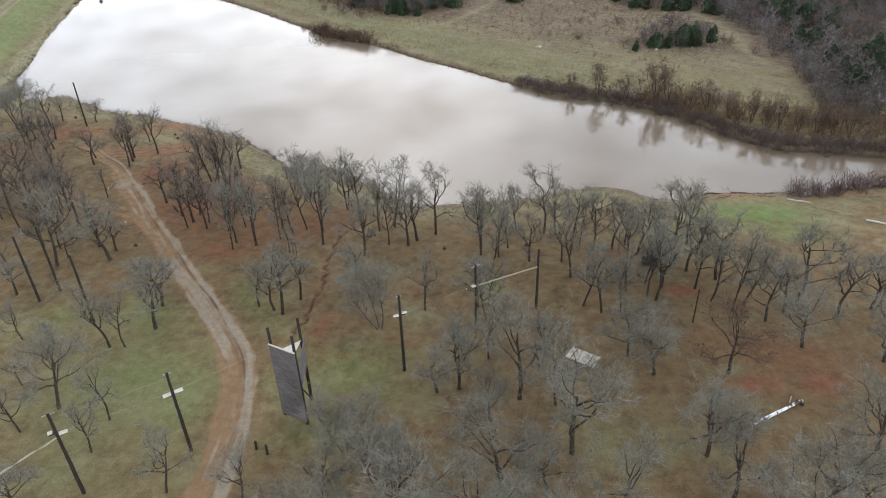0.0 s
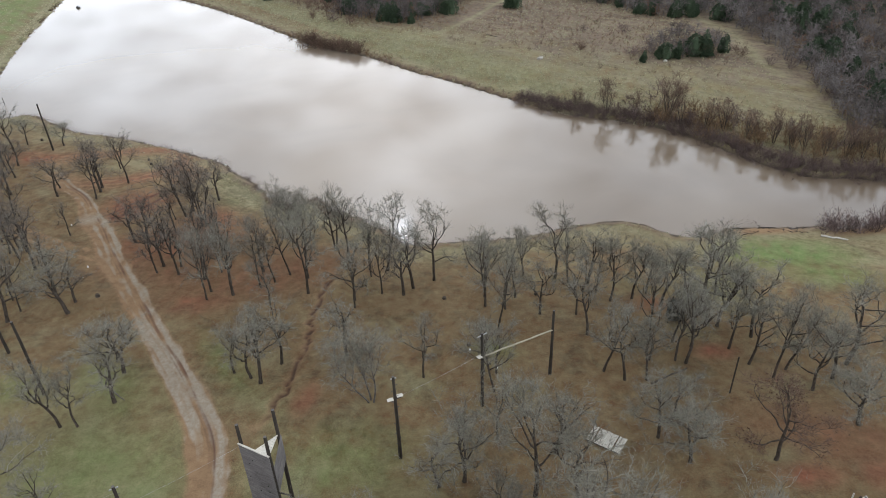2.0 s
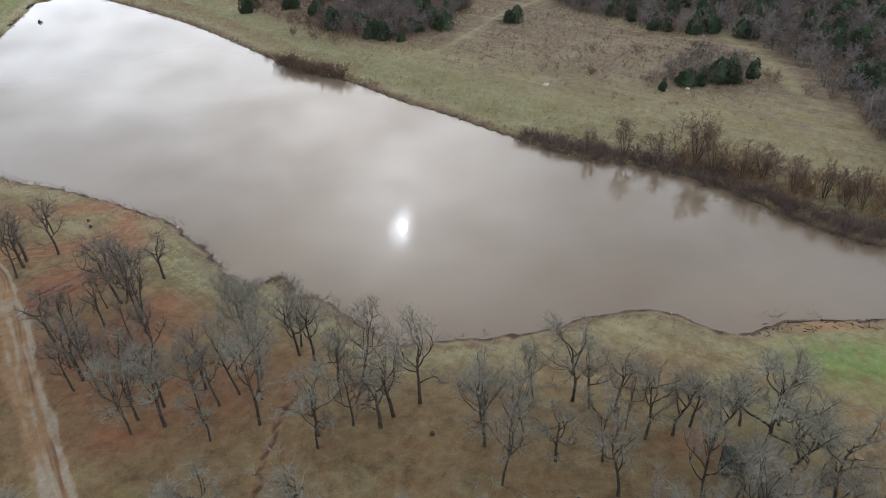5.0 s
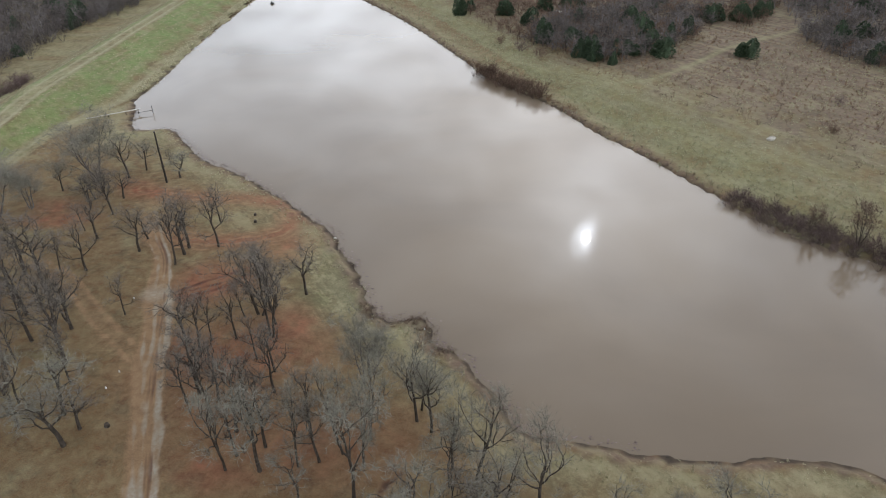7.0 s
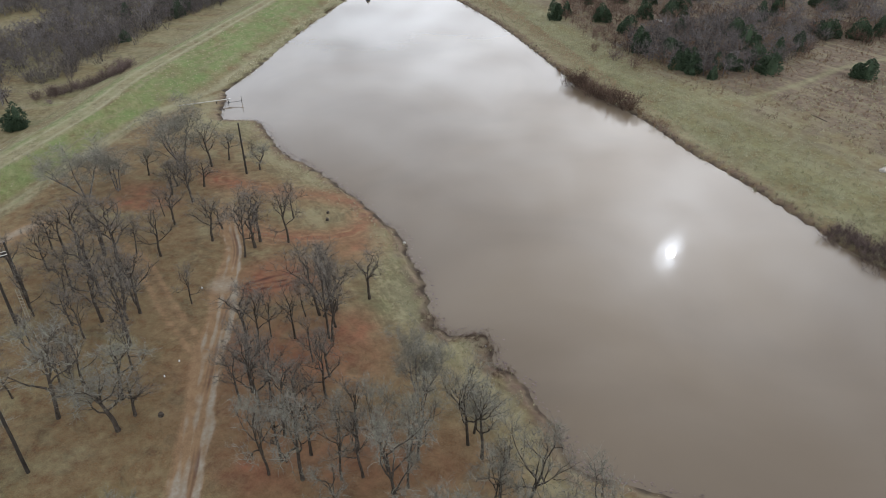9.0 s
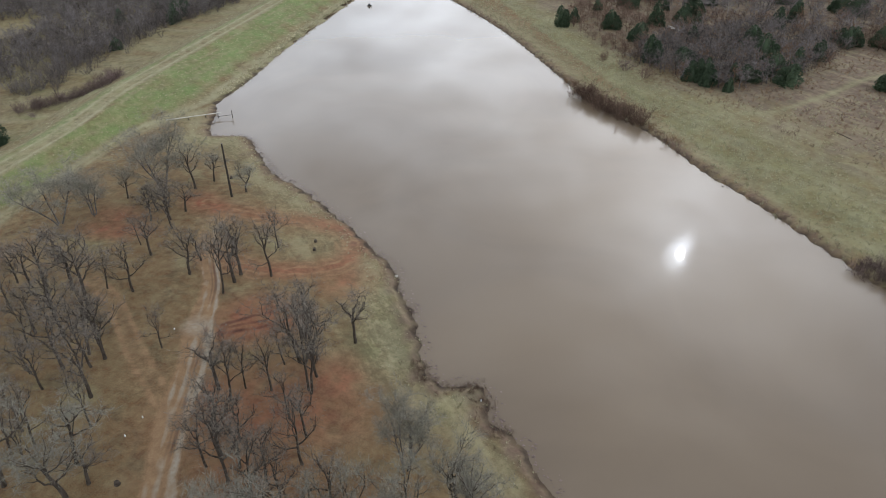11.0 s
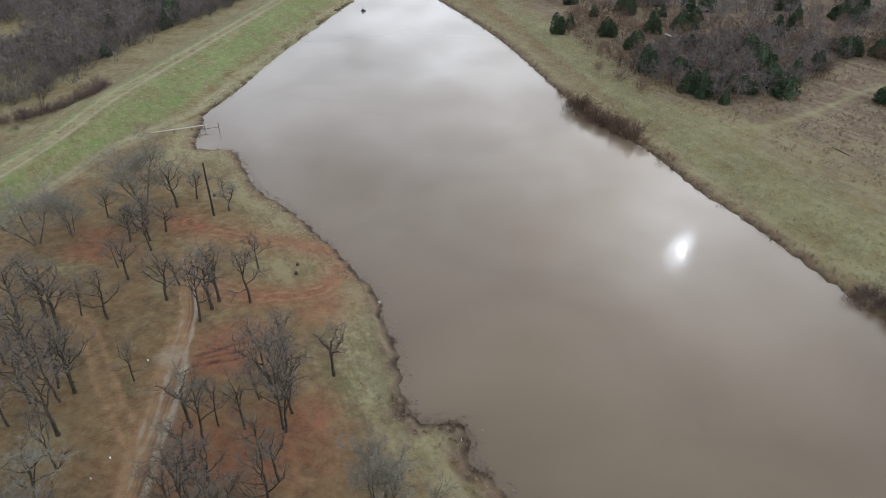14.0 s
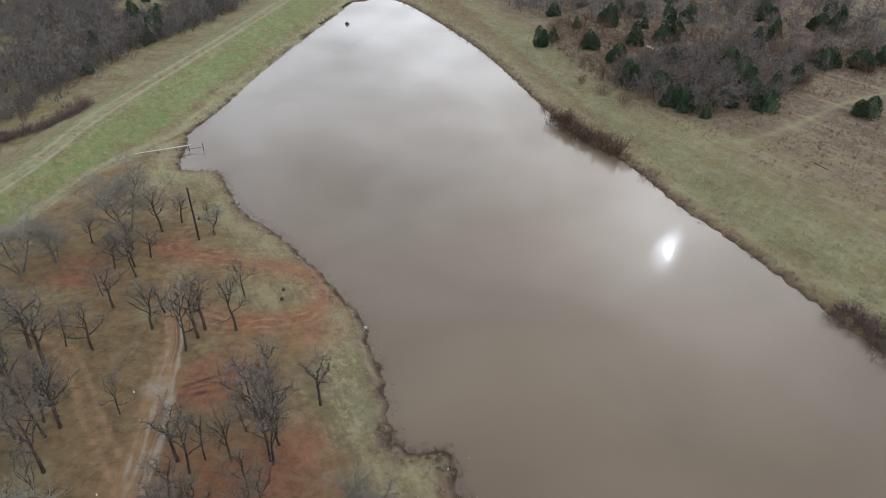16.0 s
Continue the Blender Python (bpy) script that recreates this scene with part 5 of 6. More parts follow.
def small_tree(seed, n1=9, n2=6, n3=2):
    """a far bare tree of height 1"""
    rng = random.Random(seed)
    V, F = [], []

    def twig(p, q, w):
        s = (q - p).cross(Vector((rng.gauss(0, 1), rng.gauss(0, 1), rng.gauss(0, 1)))).normalized() * w
        k = len(V)
        V.extend((p - s, p + s, q))
        F.append((k, k + 1, k + 2))

    def limb(pts, w):
        for a, b, u, v in zip(pts, pts[1:], (1.0, 0.75, 0.5), (0.75, 0.5, 0.0)):
            s = (b - a).cross(side).normalized() * w
            k = len(V)
            V.extend((a - s * u, a + s * u, b + s * v, b - s * v) if v else (a - s * u, a + s * u, b))
            F.append((k, k + 1, k + 2, k + 3) if v else (k, k + 1, k + 2))

    tr = wander(rng, (0, 0, -0.03), (rng.gauss(0, 0.05), rng.gauss(0, 0.05), 1), 0.66, 3, 0.09, 0.05)
    tube_data(V, F, tr, [0.024, 0.018, 0.012, 0.006], 3)
    for i in range(n1):
        p, d, f = sprout(rng, tr, 0.2 + 0.65 * i / n1, 0.3 + 0.65 * i / n1, rng.uniform(0.7, 1.25))
        b = wander(rng, p, d, rng.uniform(0.30, 0.48) * (1.2 - 0.4 * f), 3, 0.2, 0.08)
        side = Vector((rng.gauss(0, 1), rng.gauss(0, 1), rng.gauss(0, 1)))
        limb(b, 0.010)
        for _ in range(n2):
            p2, d2, _ = sprout(rng, b, 0.15, 1, rng.uniform(0.4, 1.1))
            e = [p2, p2 + d2 * rng.uniform(0.10, 0.2)]
            twig(*e, 0.0065)
            for _ in range(n3):
                p3, d3, _ = sprout(rng, e, 0.1, 1, rng.uniform(0.4, 1.1))
                twig(p3, p3 + d3 * rng.uniform(0.06, 0.14), 0.0085)
    return numpy_mesh(V, F)


def brush_clump(seed, stems=34, twigs=4, wide=0.42, r=0.007):
    """a shrub of many thin upright stems, height 1"""
    rng = random.Random(seed)
    V, F = [], []
    for _ in range(stems):
        a, q = rng.uniform(0, 6.28), wide * math.sqrt(rng.random())
        p = Vector((math.cos(a) * q, math.sin(a) * q, -0.03))
        b = wander(rng, p, (math.cos(a) * q * 1.7, math.sin(a) * q * 1.7, 1), rng.uniform(0.5, 1.05), 2, 0.16, 0.02)
        w = (b[2] - b[0]).cross(Vector((rng.gauss(0, 1), rng.gauss(0, 1), rng.gauss(0, 1)))).normalized() * r
        k = len(V)
        V.extend((b[0] - w, b[0] + w, b[1] + w * 0.75, b[1] - w * 0.75, b[2]))
        F += [(k, k + 1, k + 2, k + 3), (k + 3, k + 2, k + 4)]
        for _ in range(twigs):
            p2, d2, _ = sprout(rng, b, 0.3, 0.95, rng.uniform(0.3, 0.7))
            w = d2.cross(Vector((rng.gauss(0, 1), rng.gauss(0, 1), rng.gauss(0, 1)))).normalized() * r * 0.6
            k = len(V)
            V.extend((p2 - w, p2 + w, p2 + d2 * rng.uniform(0.12, 0.3)))
            F.append((k, k + 1, k + 2))
    return numpy_mesh(V, F)


def bush(seed, stems=8, boughs=5, twigs=2, r=0.010):
    """a rounded bare bush of crooked stems and fine twigs, height 1"""
    rng = random.Random(seed)
    V, F = [], []

    def spike(p, q, w):
        s = (q - p).cross(Vector((rng.gauss(0, 1), rng.gauss(0, 1), rng.gauss(0, 1)))).normalized() * w
        k = len(V)
        V.extend((p - s, p + s, q))
        F.append((k, k + 1, k + 2))

    for i in range(stems):
        a, tip = 6.28 * i / stems + rng.gauss(0, 0.4), rng.uniform(0.1, 0.85)
        d = Vector((math.cos(a) * math.sin(tip), math.sin(a) * math.sin(tip), math.cos(tip)))
        b = wander(rng, (math.cos(a) * 0.08, math.sin(a) * 0.08, -0.03), d, rng.uniform(0.65, 1.0), 3, 0.2, 0.06)
        for p, q, w in zip(b, b[1:], (1.0, 0.8, 0.6)):
            spike(p, p + (q - p) * 1.25, r * w * 1.5)
        for _ in range(boughs):
            p, d, _ = sprout(rng, b, 0.2, 1.0, rng.uniform(0.4, 1.0))
            e = [p, p + d * rng.uniform(0.14, 0.3)]
            spike(*e, r)
            for _ in range(twigs):
                p3, d3, _ = sprout(rng, e, 0.1, 1.0, rng.uniform(0.4, 1.1))
                spike(p3, p3 + d3 * rng.uniform(0.06, 0.15), r * 0.85)
    return numpy_mesh(V, F)


def tuft(seed, n=16, wide=0.5):
    rng = random.Random(seed)
    V, F = [], []
    for _ in range(n):
        a, q = rng.uniform(0, 6.28), wide * math.sqrt(rng.random())
        p = Vector((math.cos(a) * q, math.sin(a) * q, -0.02))
        tip = p + Vector((rng.gauss(0, 0.3), rng.gauss(0, 0.3), rng.uniform(0.5, 1)))
        w = Vector((math.cos(a + 1.3), math.sin(a + 1.3), 0)) * 0.06
        k = len(V)
        V += [p - w, p + w, tip]
        F.append((k, k + 1, k + 2))
    return numpy_mesh(V, F)


def fill(ring, count, tall, seed, avoid=None, gap=1.2):
    """random places inside a ring of corners"""
    rng = np.random.RandomState(seed)
    ring = np.array(ring, float)
    lo, hi = ring.min(0), ring.max(0)
    out, grid = [], set()
    tries = 0
    while len(out) < count and tries < count * 12:
        tries += 1
        x, y = rng.uniform(lo[0], hi[0]), rng.uniform(lo[1], hi[1])
        if not inside(np.array([x]), np.array([y]), ring)[0]:
            continue
        key = (int(x / gap), int(y / gap))
        if key in grid:
            continue
        if avoid is not None and avoid(x, y):
            continue
        grid.add(key)
        out.append((x, y, rng.uniform(*tall)))
    return out


def along(line, count, tall, spread, seed, shift=0.0):
    rng = np.random.RandomState(seed)
    s = spline(line, 8)
    seg = np.hypot(*np.diff(s, axis=0).T)
    cum = np.concatenate([[0], np.cumsum(seg)])
    out = []
    for _ in range(count):
        u = rng.uniform(0, cum[-1])
        i = min(int(np.searchsorted(cum, u)) - 1, len(seg) - 1)
        i = max(i, 0)
        f = (u - cum[i]) / seg[i]
        d = (s[i + 1] - s[i]) / seg[i]
        q = s[i] + (s[i + 1] - s[i]) * f + np.array((-d[1], d[0])) * (shift + rng.normal(0, spread))
        out.append((q[0], q[1], rng.uniform(*tall)))
    return out


def clearing(x, y):
    """on a trail, or in one of the gaps of the woods"""
    return math.sin(x * 0.45 + 1.7 * math.sin(y * 0.23)) + math.sin(y * 0.38 + x * 0.11) > 1.15 or on_trail(x, y)


def on_trail(x, y):
    a, b = np.array([x]), np.array([y])
    return min(distance(a, b, TRAILS[0])[0][0] - 1.2, distance(a, b, TRAILS[1])[0][0]) < 2.2


FAR_TREES = [small_tree(s) for s in range(100, 106)]
SHRUBS = [brush_clump(s) for s in range(200, 205)]
BUSHES = [bush(s) for s in range(220, 226)]
TUFTS = [tuft(s) for s in range(300, 304)]
EAST_WOOD = [(66, 120), (80, 110), (104, 150), (128, 194), (120, 230), (74, 282), (44, 304), (30, 262), (31, 226), (43, 207), (56, 194), (66, 188), (68, 178), (70, 166), (71, 152), (70, 136)]
MID_WOOD = [(-33, 215), (-18, 204), (-9, 201.5), (1, 212), (8, 224), (12, 240), (2, 254), (-12, 250), (-26, 237)]
NORTH_WOOD = [(-72, 268), (-58, 262), (-40, 262), (-20, 258), (10, 252), (34, 258), (50, 300), (-85, 320), (-98, 296)]
WEST_WOOD = [(-139, 146), (-150, 172), (-160, 196), (-158, 222), (-164, 256), (-190, 262), (-244, 228), (-226, 192), (-150, 128), (-136, 128)]
MEADOW = [(-60, 250), (-42, 222), (-20, 197), (10, 176), (40, 150), (64, 142), (64, 190), (40, 226), (14, 214), (-18, 200), (-40, 230)]


def sparse_west(x, y):
    return (math.sin(x * 0.12) + math.sin(y * 0.1 + x * 0.05)) > 1.1


scatter("east_woods", FAR_TREES, fill(EAST_WOOD, 1750, (3.4, 6.6), 21, clearing, 1.4), WOODS, "dense grey leafless woodland across the pond", "woodland", seed=21)
scatter("thicket", FAR_TREES, fill(MID_WOOD, 360, (3.2, 6.0), 22, on_trail, 1.7), WOODS, "round thicket of grey bare trees on the far meadow", "woodland", seed=22)
scatter("meadow_thicket", FAR_TREES, fill([(44, 163), (50, 161), (60, 164), (64, 172), (60, 182), (52, 180), (46, 172)], 75, (2.2, 4.4), 67, on_trail, 1.3), WOODS, "small grey bare thicket among cedars on the meadow", "woodland", seed=67)
scatter("north_woods", FAR_TREES, fill(NORTH_WOOD, 560, (3.5, 6.5), 23, on_trail, 2.4), WOODS, "far belt of bare grey trees beyond the meadow", "woodland", seed=23)
scatter("west_woods", FAR_TREES, fill(WEST_WOOD, 1000, (3.6, 6.6), 24, sparse_west, 2.0), WOODS, "leafless grey woodland behind the embankment", "woodland", seed=24)
EAST_BANK = [(13.5, 145.2), (21.5, 138.0), (30.5, 133.6), (38.6, 128.4), (44.8, 119.8), (50.2, 112.5), (55.0, 108.6), (61.0, 107.6), (70.0, 104.8), (82.0, 102.0)]
scatter("bank_brush", BUSHES, along(EAST_BANK, 1700, (0.7, 1.8), 1.4, 31, 0.7), BRUSH_DARK, "dark leafless brush crowding the water's edge", "brush", seed=31, tilt=0.3)
scatter("willow_brush", BUSHES, along([(36, 132.5), (45, 125.5), (53, 118), (62, 112.5), (76, 109.5), (90, 105)], 430, (1.3, 2.9), 2.6, 32, 2.2), TWIG_RUST, "rusty brown willow scrub on the far bank", "brush", seed=32, tilt=0.15)
scatter("bank_saplings", FAR_TREES, along([(30, 136), (42, 129.5), (53, 118.5), (63, 113), (78, 110), (92, 105)], 60, (2.4, 4.4), 2.8, 66, 2.0), BRUSH_DARK, "dark leafless saplings above the far bank's brush", "brush", seed=66, tilt=0.35)
scatter("dam_hedge", BUSHES, along([(-134, 137), (-131.5, 145), (-128, 153), (-131, 160)], 170, (1.2, 2.6), 1.0, 68, 0.0), BRUSH_DARK, "low dark thicket line in the grass behind the dam", "brush", seed=68, tilt=0.2)
scatter("shore_shrubs", BUSHES, along([(-21.0, 179.6), (-26.0, 183.0), (-31.5, 186.8), (-36.5, 191.6)], 120, (1.6, 3.4), 0.8, 33, -0.5), TWIG_BROWN, "brown leafless shrubs at the far waterline", "brush", seed=33)
scatter("far_bank_fringe", BUSHES, along(FAR_SHORE[10:20], 300, (0.3, 0.9), 0.7, 34, -0.7), BRUSH_DARK, "low dark brush fringing the far waterline", "brush", seed=34)
scatter("meadow_scrub", BUSHES, fill(MEADOW, 330, (0.4, 1.6), 35, on_trail, 2.0), TWIG_BROWN, "scattered brown scrub over the dry meadow", "brush", seed=35)
scatter("thicket_edge", BUSHES, fill([(-24, 200), (-8, 196), (6, 210), (14, 222), (6, 232), (-30, 215)], 90, (0.8, 2.2), 36, on_trail, 1.5), TWIG_RUST, "rusty undergrowth round the thicket", "brush", seed=36)
scatter("far_bank_grass", TUFTS, along(FAR_SHORE[8:20], 5200, (0.16, 0.46), 5.0, 37, -7.0), DRYGRASS, "pale dry grass tufts on the far bank", "grass", seed=37)
scatter("near_bank_grass", TUFTS, along(NEAR_SHORE[2:34], 700, (0.12, 0.32), 1.2, 38, -2.2), DRYGRASS, "short dry grass tufts on the near bank", "grass", seed=38)
scatter("dam_edge_grass", TUFTS, along(DAM_EDGE, 500, (0.25, 0.7), 0.7, 39, -1.3), DRYGRASS, "dry grass tufts along the dam's waterline", "grass", seed=39)
scatter("inlet_brush", SHRUBS, along([(57, 101.5), (62, 100.5), (68, 99.5), (76, 97)], 40, (0.3, 0.9), 0.5, 40, 0.0), BRUSH_DARK, "dark bare brush round the muddy inlet", "brush", seed=40, tilt=0.3)
scatter("west_thicket", BUSHES, along([(-140, 146), (-146, 162), (-152, 176), (-157, 196), (-158, 220), (-163, 250)], 330, (2.2, 4.2), 3.0, 41, 4.0), WOODS, "dense grey thicket along the foot of the dam", "brush", seed=41, tilt=0.2)
scatter("east_undergrowth", BUSHES, fill(EAST_WOOD, 800, (1.4, 3.0), 42, clearing, 1.6), WOODS, "grey undergrowth of the eastern woodland", "brush", seed=42, tilt=0.2)
scatter("thicket_undergrowth", BUSHES, fill(MID_WOOD, 200, (1.2, 2.6), 43, on_trail, 1.6), TWIG_BROWN, "brown undergrowth inside the thicket", "brush", seed=43, tilt=0.2)
scatter("meadow_grass", TUFTS, fill([(-60, 246), (-44, 206), (-18, 182), (14, 150), (40, 134), (64, 120), (66, 150), (60, 196), (30, 226), (4, 196), (-18, 196), (-40, 222)], 3200, (0.2, 0.48), 44, None, 0.9), DRYGRASS, "straw-coloured grass tufts over the far meadow", "grass", seed=44)
scatter("dam_grass", TUFTS, fill([(-101, 150), (-106, 172), (-121, 222), (-134, 262), (-160, 262), (-147, 205), (-128, 140), (-104, 100), (-92, 108)], 2400, (0.14, 0.36), 45, None, 0.9), DRYGRASS, "dry grass tufts on the earth dam", "grass", seed=45)
scatter("brown_oaks", FAR_TREES, fill(MID_WOOD, 60, (3.0, 4.6), 46, on_trail, 3.0) + fill(EAST_WOOD, 230, (3.0, 5.2), 47, on_trail, 3.0) + fill(NORTH_WOOD, 130, (3.0, 5.0), 48, on_trail, 3.0), OAK_LEAF, "rusty brown young oaks among the grey woods", "woodland", seed=46)

RUST_MEADOW = [(-30, 206), (-16, 197), (4, 188), (18, 178), (40, 166), (62, 158), (60, 196), (44, 224), (24, 240), (30, 262), (-20, 262), (-60, 262), (-52, 240), (-40, 222)]
scatter("rusty_sedge", TUFTS, fill(RUST_MEADOW, 4200, (0.2, 0.5), 49, on_trail, 0.9), leaf_material("rusty_sedge", (0.150, 0.088, 0.054), (0.300, 0.190, 0.118)), "rust-brown broom sedge over the far meadow", "grass", seed=49)

scatter("near_shore_fringe", SHRUBS, along(NEAR_SHORE[1:17], 300, (0.15, 0.55), 0.45, 53, 0.15), BRUSH_DARK, "low dark dead weeds along the near waterline", "brush", seed=53, tilt=0.5)
scatter("far_willow_twigs", BUSHES, along([(-14, 172.5), (-22, 180.5), (-34, 189.5), (-42, 199)], 60, (0.8, 1.8), 0.8, 54, -0.8), TWIG_RUST, "rusty reeds and twigs on the far waterline", "brush", seed=54, tilt=0.2)

scatter("inlet_bushes", BUSHES, along([(48.5, 93.0), (51.5, 92.0), (56.5, 93.2), (62.0, 94.4), (68.0, 94.6)], 110, (1.2, 3.2), 0.9, 55, -0.4), BRUSH_DARK, "brown bare bushes on the inlet's muddy edge", "brush", seed=55, tilt=0.25)

SCRUB = [(-58, 246), (-42, 222), (-30, 212), (-26, 237), (-12, 250), (2, 254), (12, 240), (22, 236), (30, 262), (-20, 260), (-58, 264)]
scatter("scrub_trees", FAR_TREES, fill(SCRUB, 340, (1.8, 4.4), 56, on_trail, 1.4), TWIG_BROWN, "brown bare scrub trees between the cedars", "woodland", seed=56)
scatter("cape_weeds", BUSHES, along(NEAR_SHORE[14:20], 260, (0.2, 0.7), 0.8, 57, -0.5), TWIG_BROWN, "dark dead weeds on the small cape", "brush", seed=57, tilt=0.5)

scatter("west_undergrowth", BUSHES, fill(WEST_WOOD, 620, (1.4, 3.0), 58, sparse_west, 2.0), WOODS, "grey undergrowth of the woodland behind the dam", "brush", seed=58, tilt=0.2)

NEAR_EAST = [(66, 121), (71, 116), (84, 128), (86, 162), (75, 158), (70, 143)]
scatter("east_wood_edge", FAR_TREES, fill(NEAR_EAST, 130, (2.6, 5.2), 59, on_trail, 1.5), WOODS, "dense dark edge of the bare eastern woodland", "woodland", seed=59)
scatter("east_edge_brush", BUSHES, fill(NEAR_EAST, 150, (1.0, 2.4), 60, on_trail, 1.2), BRUSH_DARK, "dark brush under the eastern woodland edge", "brush", seed=60, tilt=0.2)


# ------------------------------------------------------------------ willows and single shrubs
def plant_willows():
    rng = random.Random(17)
    models = [make_tree("willow_sapling", "bare dark brown willow sapling leaning over the far bank", 500 + i, BARK, TWIG_BROWN, limbs=5, spread=0.5, fork=0.30, stems=4, twigs=4, shoots=5, sprays=5, fine=0.010, thick=0.012, bole=0.7) for i in range(3)]
    used = set()
    for x, y, h in WILLOWS:
        ob = rng.choice(models)
        s = h / 7.4 * 1.2
        m = pose(x, y, ground_z(x, y) - 0.05, rng.uniform(-8, 8), rng.uniform(-8, 8), rng.uniform(0, 360)) @ Matrix.Diagonal((s, s, s, 1))
        if ob in used:
            ob = copy_thing_scaled(ob, m)
        else:
            used.add(ob)
            ob.matrix_basis = m
        tagged(ob, group="willows on the far bank")


WILLOWS = [(39.0, 131.5, 6.6), (29.0, 135.5, 5.0), (41.0, 130.0, 5.0), (46.7, 125.0, 4.6), (52.8, 119.0, 4.6), (56.1, 115.5, 4.4), (61.6, 113.0, 4.8), (34.0, 133.6, 3.6), (49.5, 121.5, 4.0),
           (66.0, 111.0, 4.4), (23.5, 138.0, 3.2), (71.0, 109.0, 4.6), (44.0, 126.0, 3.8), (58.6, 113.6, 3.6), (63.8, 112.4, 3.8), (54.4, 116.4, 3.4)]
plant_willows()

MEADOW_BUSHES = [(42.7, 183.2, 2.6), (30.3, 171.2, 2.4), (41.0, 165.5, 2.8), (66.5, 155.0, 2.4), (69.6, 152.5, 2.6), (45.0, 166.0, 2.8), (33.5, 186.0, 1.8), (-26.0, 203.0, 2.8), (-31.0, 207.0, 3.0), (-37.0, 212.0, 2.6), (53.0, 166.5, 3.4), (55.5, 163.0, 3.0), (63.0, 162.0, 3.2),
                 (-134.5, 155.0, 1.6), (-136.5, 158.5, 1.8), (-138.0, 163.0, 1.8), (-129.0, 137.0, 1.4)]


def plant_bushes():
    rng = random.Random(23)
    models = []
    for i in range(3):
        e = thing("shrub", "bare brown twiggy shrub in dry meadow grass", "shrub")
        v, t = bush(600 + i, 26, 7, 5, 0.006)
        part("crown", mesh_of("crown", v.tolist(), [tuple(q) for q in t.tolist()], BRUSH_DARK if i else TWIG_BROWN), None, e)
        models.append(e)
    used = set()
    for x, y, h in MEADOW_BUSHES:
        ob = rng.choice(models)
        m = pose(x, y, ground_z(x, y) - 0.03, 0, 0, rng.uniform(0, 360)) @ Matrix.Diagonal((h * 1.15, h * 1.15, h, 1))
        if ob in used:
            ob = copy_thing_scaled(ob, m)
        else:
            used.add(ob)
            ob.matrix_basis = m
        tagged(ob, group="shrubs on the meadow")


plant_bushes()


# ------------------------------------------------------------------ the ropes course under the oaks
def pole_mesh(h, r0=0.17, r1=0.115, seed=0):
    return log_mesh("pole", (0, 0, -0.3), (0, 0, h), r0, r1, POLE, 10, 0.012, seed, 8)


def course_pole(x, y, h, label, boards=(), way=0.0, arm=0.0, seed=0, rungs=True):
    """a climbing pole: pole, boards at a height (along, across, z, length, width), a crossarm, steel rungs"""
    z = ground_z(x, y)
    e = thing("climbing_pole", label, "pole", (x, y, z), way, "ropes course poles")
    shaft = part("pole", pole_mesh(h, seed=seed), POLE, e)
    for u, v, bz, ln, wd in boards:
        board = part("platform_board", boxes(((u, v, bz), (ln, wd, 0.06))), PALE, e, "bleached standing board")
        part("bracket", boxes(((u * 0.55, v * 0.55, bz - 0.14), (abs(u) * 1.1 + 0.1, abs(v) * 1.1 + 0.1, 0.12))), POLE, board)
    if arm:
        part("crossarm", boxes(((0, 0, h - 0.18), (arm, 0.07, 0.09))), STEEL, e, "small pale crossarm")
    part("cap", boxes(((0, 0, h + 0.02), (0.2, 0.2, 0.04))), PLANK, shaft)
    if rungs:
        for i in range(int(h / 0.6) - 3):
            part("rung", boxes(((0.2 * (1 if i % 2 else -1), 0.0, 1.8 + 0.6 * i), (0.16, 0.03, 0.03)), bevel=0), DARKMETAL, shaft)
    return e


WAY12 = math.degrees(math.atan2(45.4 - 40.9, -23.6 + 31.2))
course_pole(-31.24, 40.95, 9.2, "weathered climbing pole with pale standing boards on the grass", [(0.45, 0.0, 6.9, 0.62, 0.42), (-0.42, 0.1, 7.2, 0.35, 0.42)], WAY12, 0.9, 1)
course_pole(-23.64, 45.40, 9.2, "weathered climbing pole with two white standing boards", [(0.48, 0.0, 6.95, 0.70, 0.45), (-0.48, 0.0, 6.9, 0.66, 0.45)], WAY12, 0.6, 2)
course_pole(-36.2, 34.0, 9.2, "weathered climbing pole carrying the end of a log beam", [(0.45, 0.0, 6.9, 0.6, 0.4)], 45, 0.6, 3)
course_pole(-5.2, 55.2, 9.3, "weathered climbing pole with two white standing boards among oaks", [(0.42, 0.05, 7.1, 0.52, 0.36), (-0.42, -0.05, 7.0, 0.52, 0.36)], 20, 0.5, 4)
course_pole(2.15, 61.2, 8.6, "weathered climbing pole with one pale box board and a log beam", [(-0.32, -0.05, 6.15, 0.45, 0.42)], 35, 1.1, 5)
course_pole(9.0, 65.2, 7.8, "slim weathered pole holding the far end of a log beam", (), 0, 0.0, 6, False)
course_pole(-47.7, 70.9, 8.9, "tall dark weathered pole in the oak grove", (), 0, 0.0, 7, False)
course_pole(-49.1, 68.7, 8.9, "tall dark weathered pole in the oak grove", (), 0, 0.0, 8, False)
course_pole(-40.7, 64.4, 8.9, "tall slim weathered pole in the mown grass", (), 0, 0.0, 13, False)
course_pole(-68.4, 86.9, 8.8, "tall weathered pole with a white timber frame", [(-0.5, 0.0, 7.3, 0.9, 0.1), (-0.5, 0.8, 7.3, 0.9, 0.1), (-0.9, 0.4, 7.3, 0.1, 0.9), (-0.1, 0.4, 7.3, 0.1, 0.9)], 60, 0.0, 9, False)
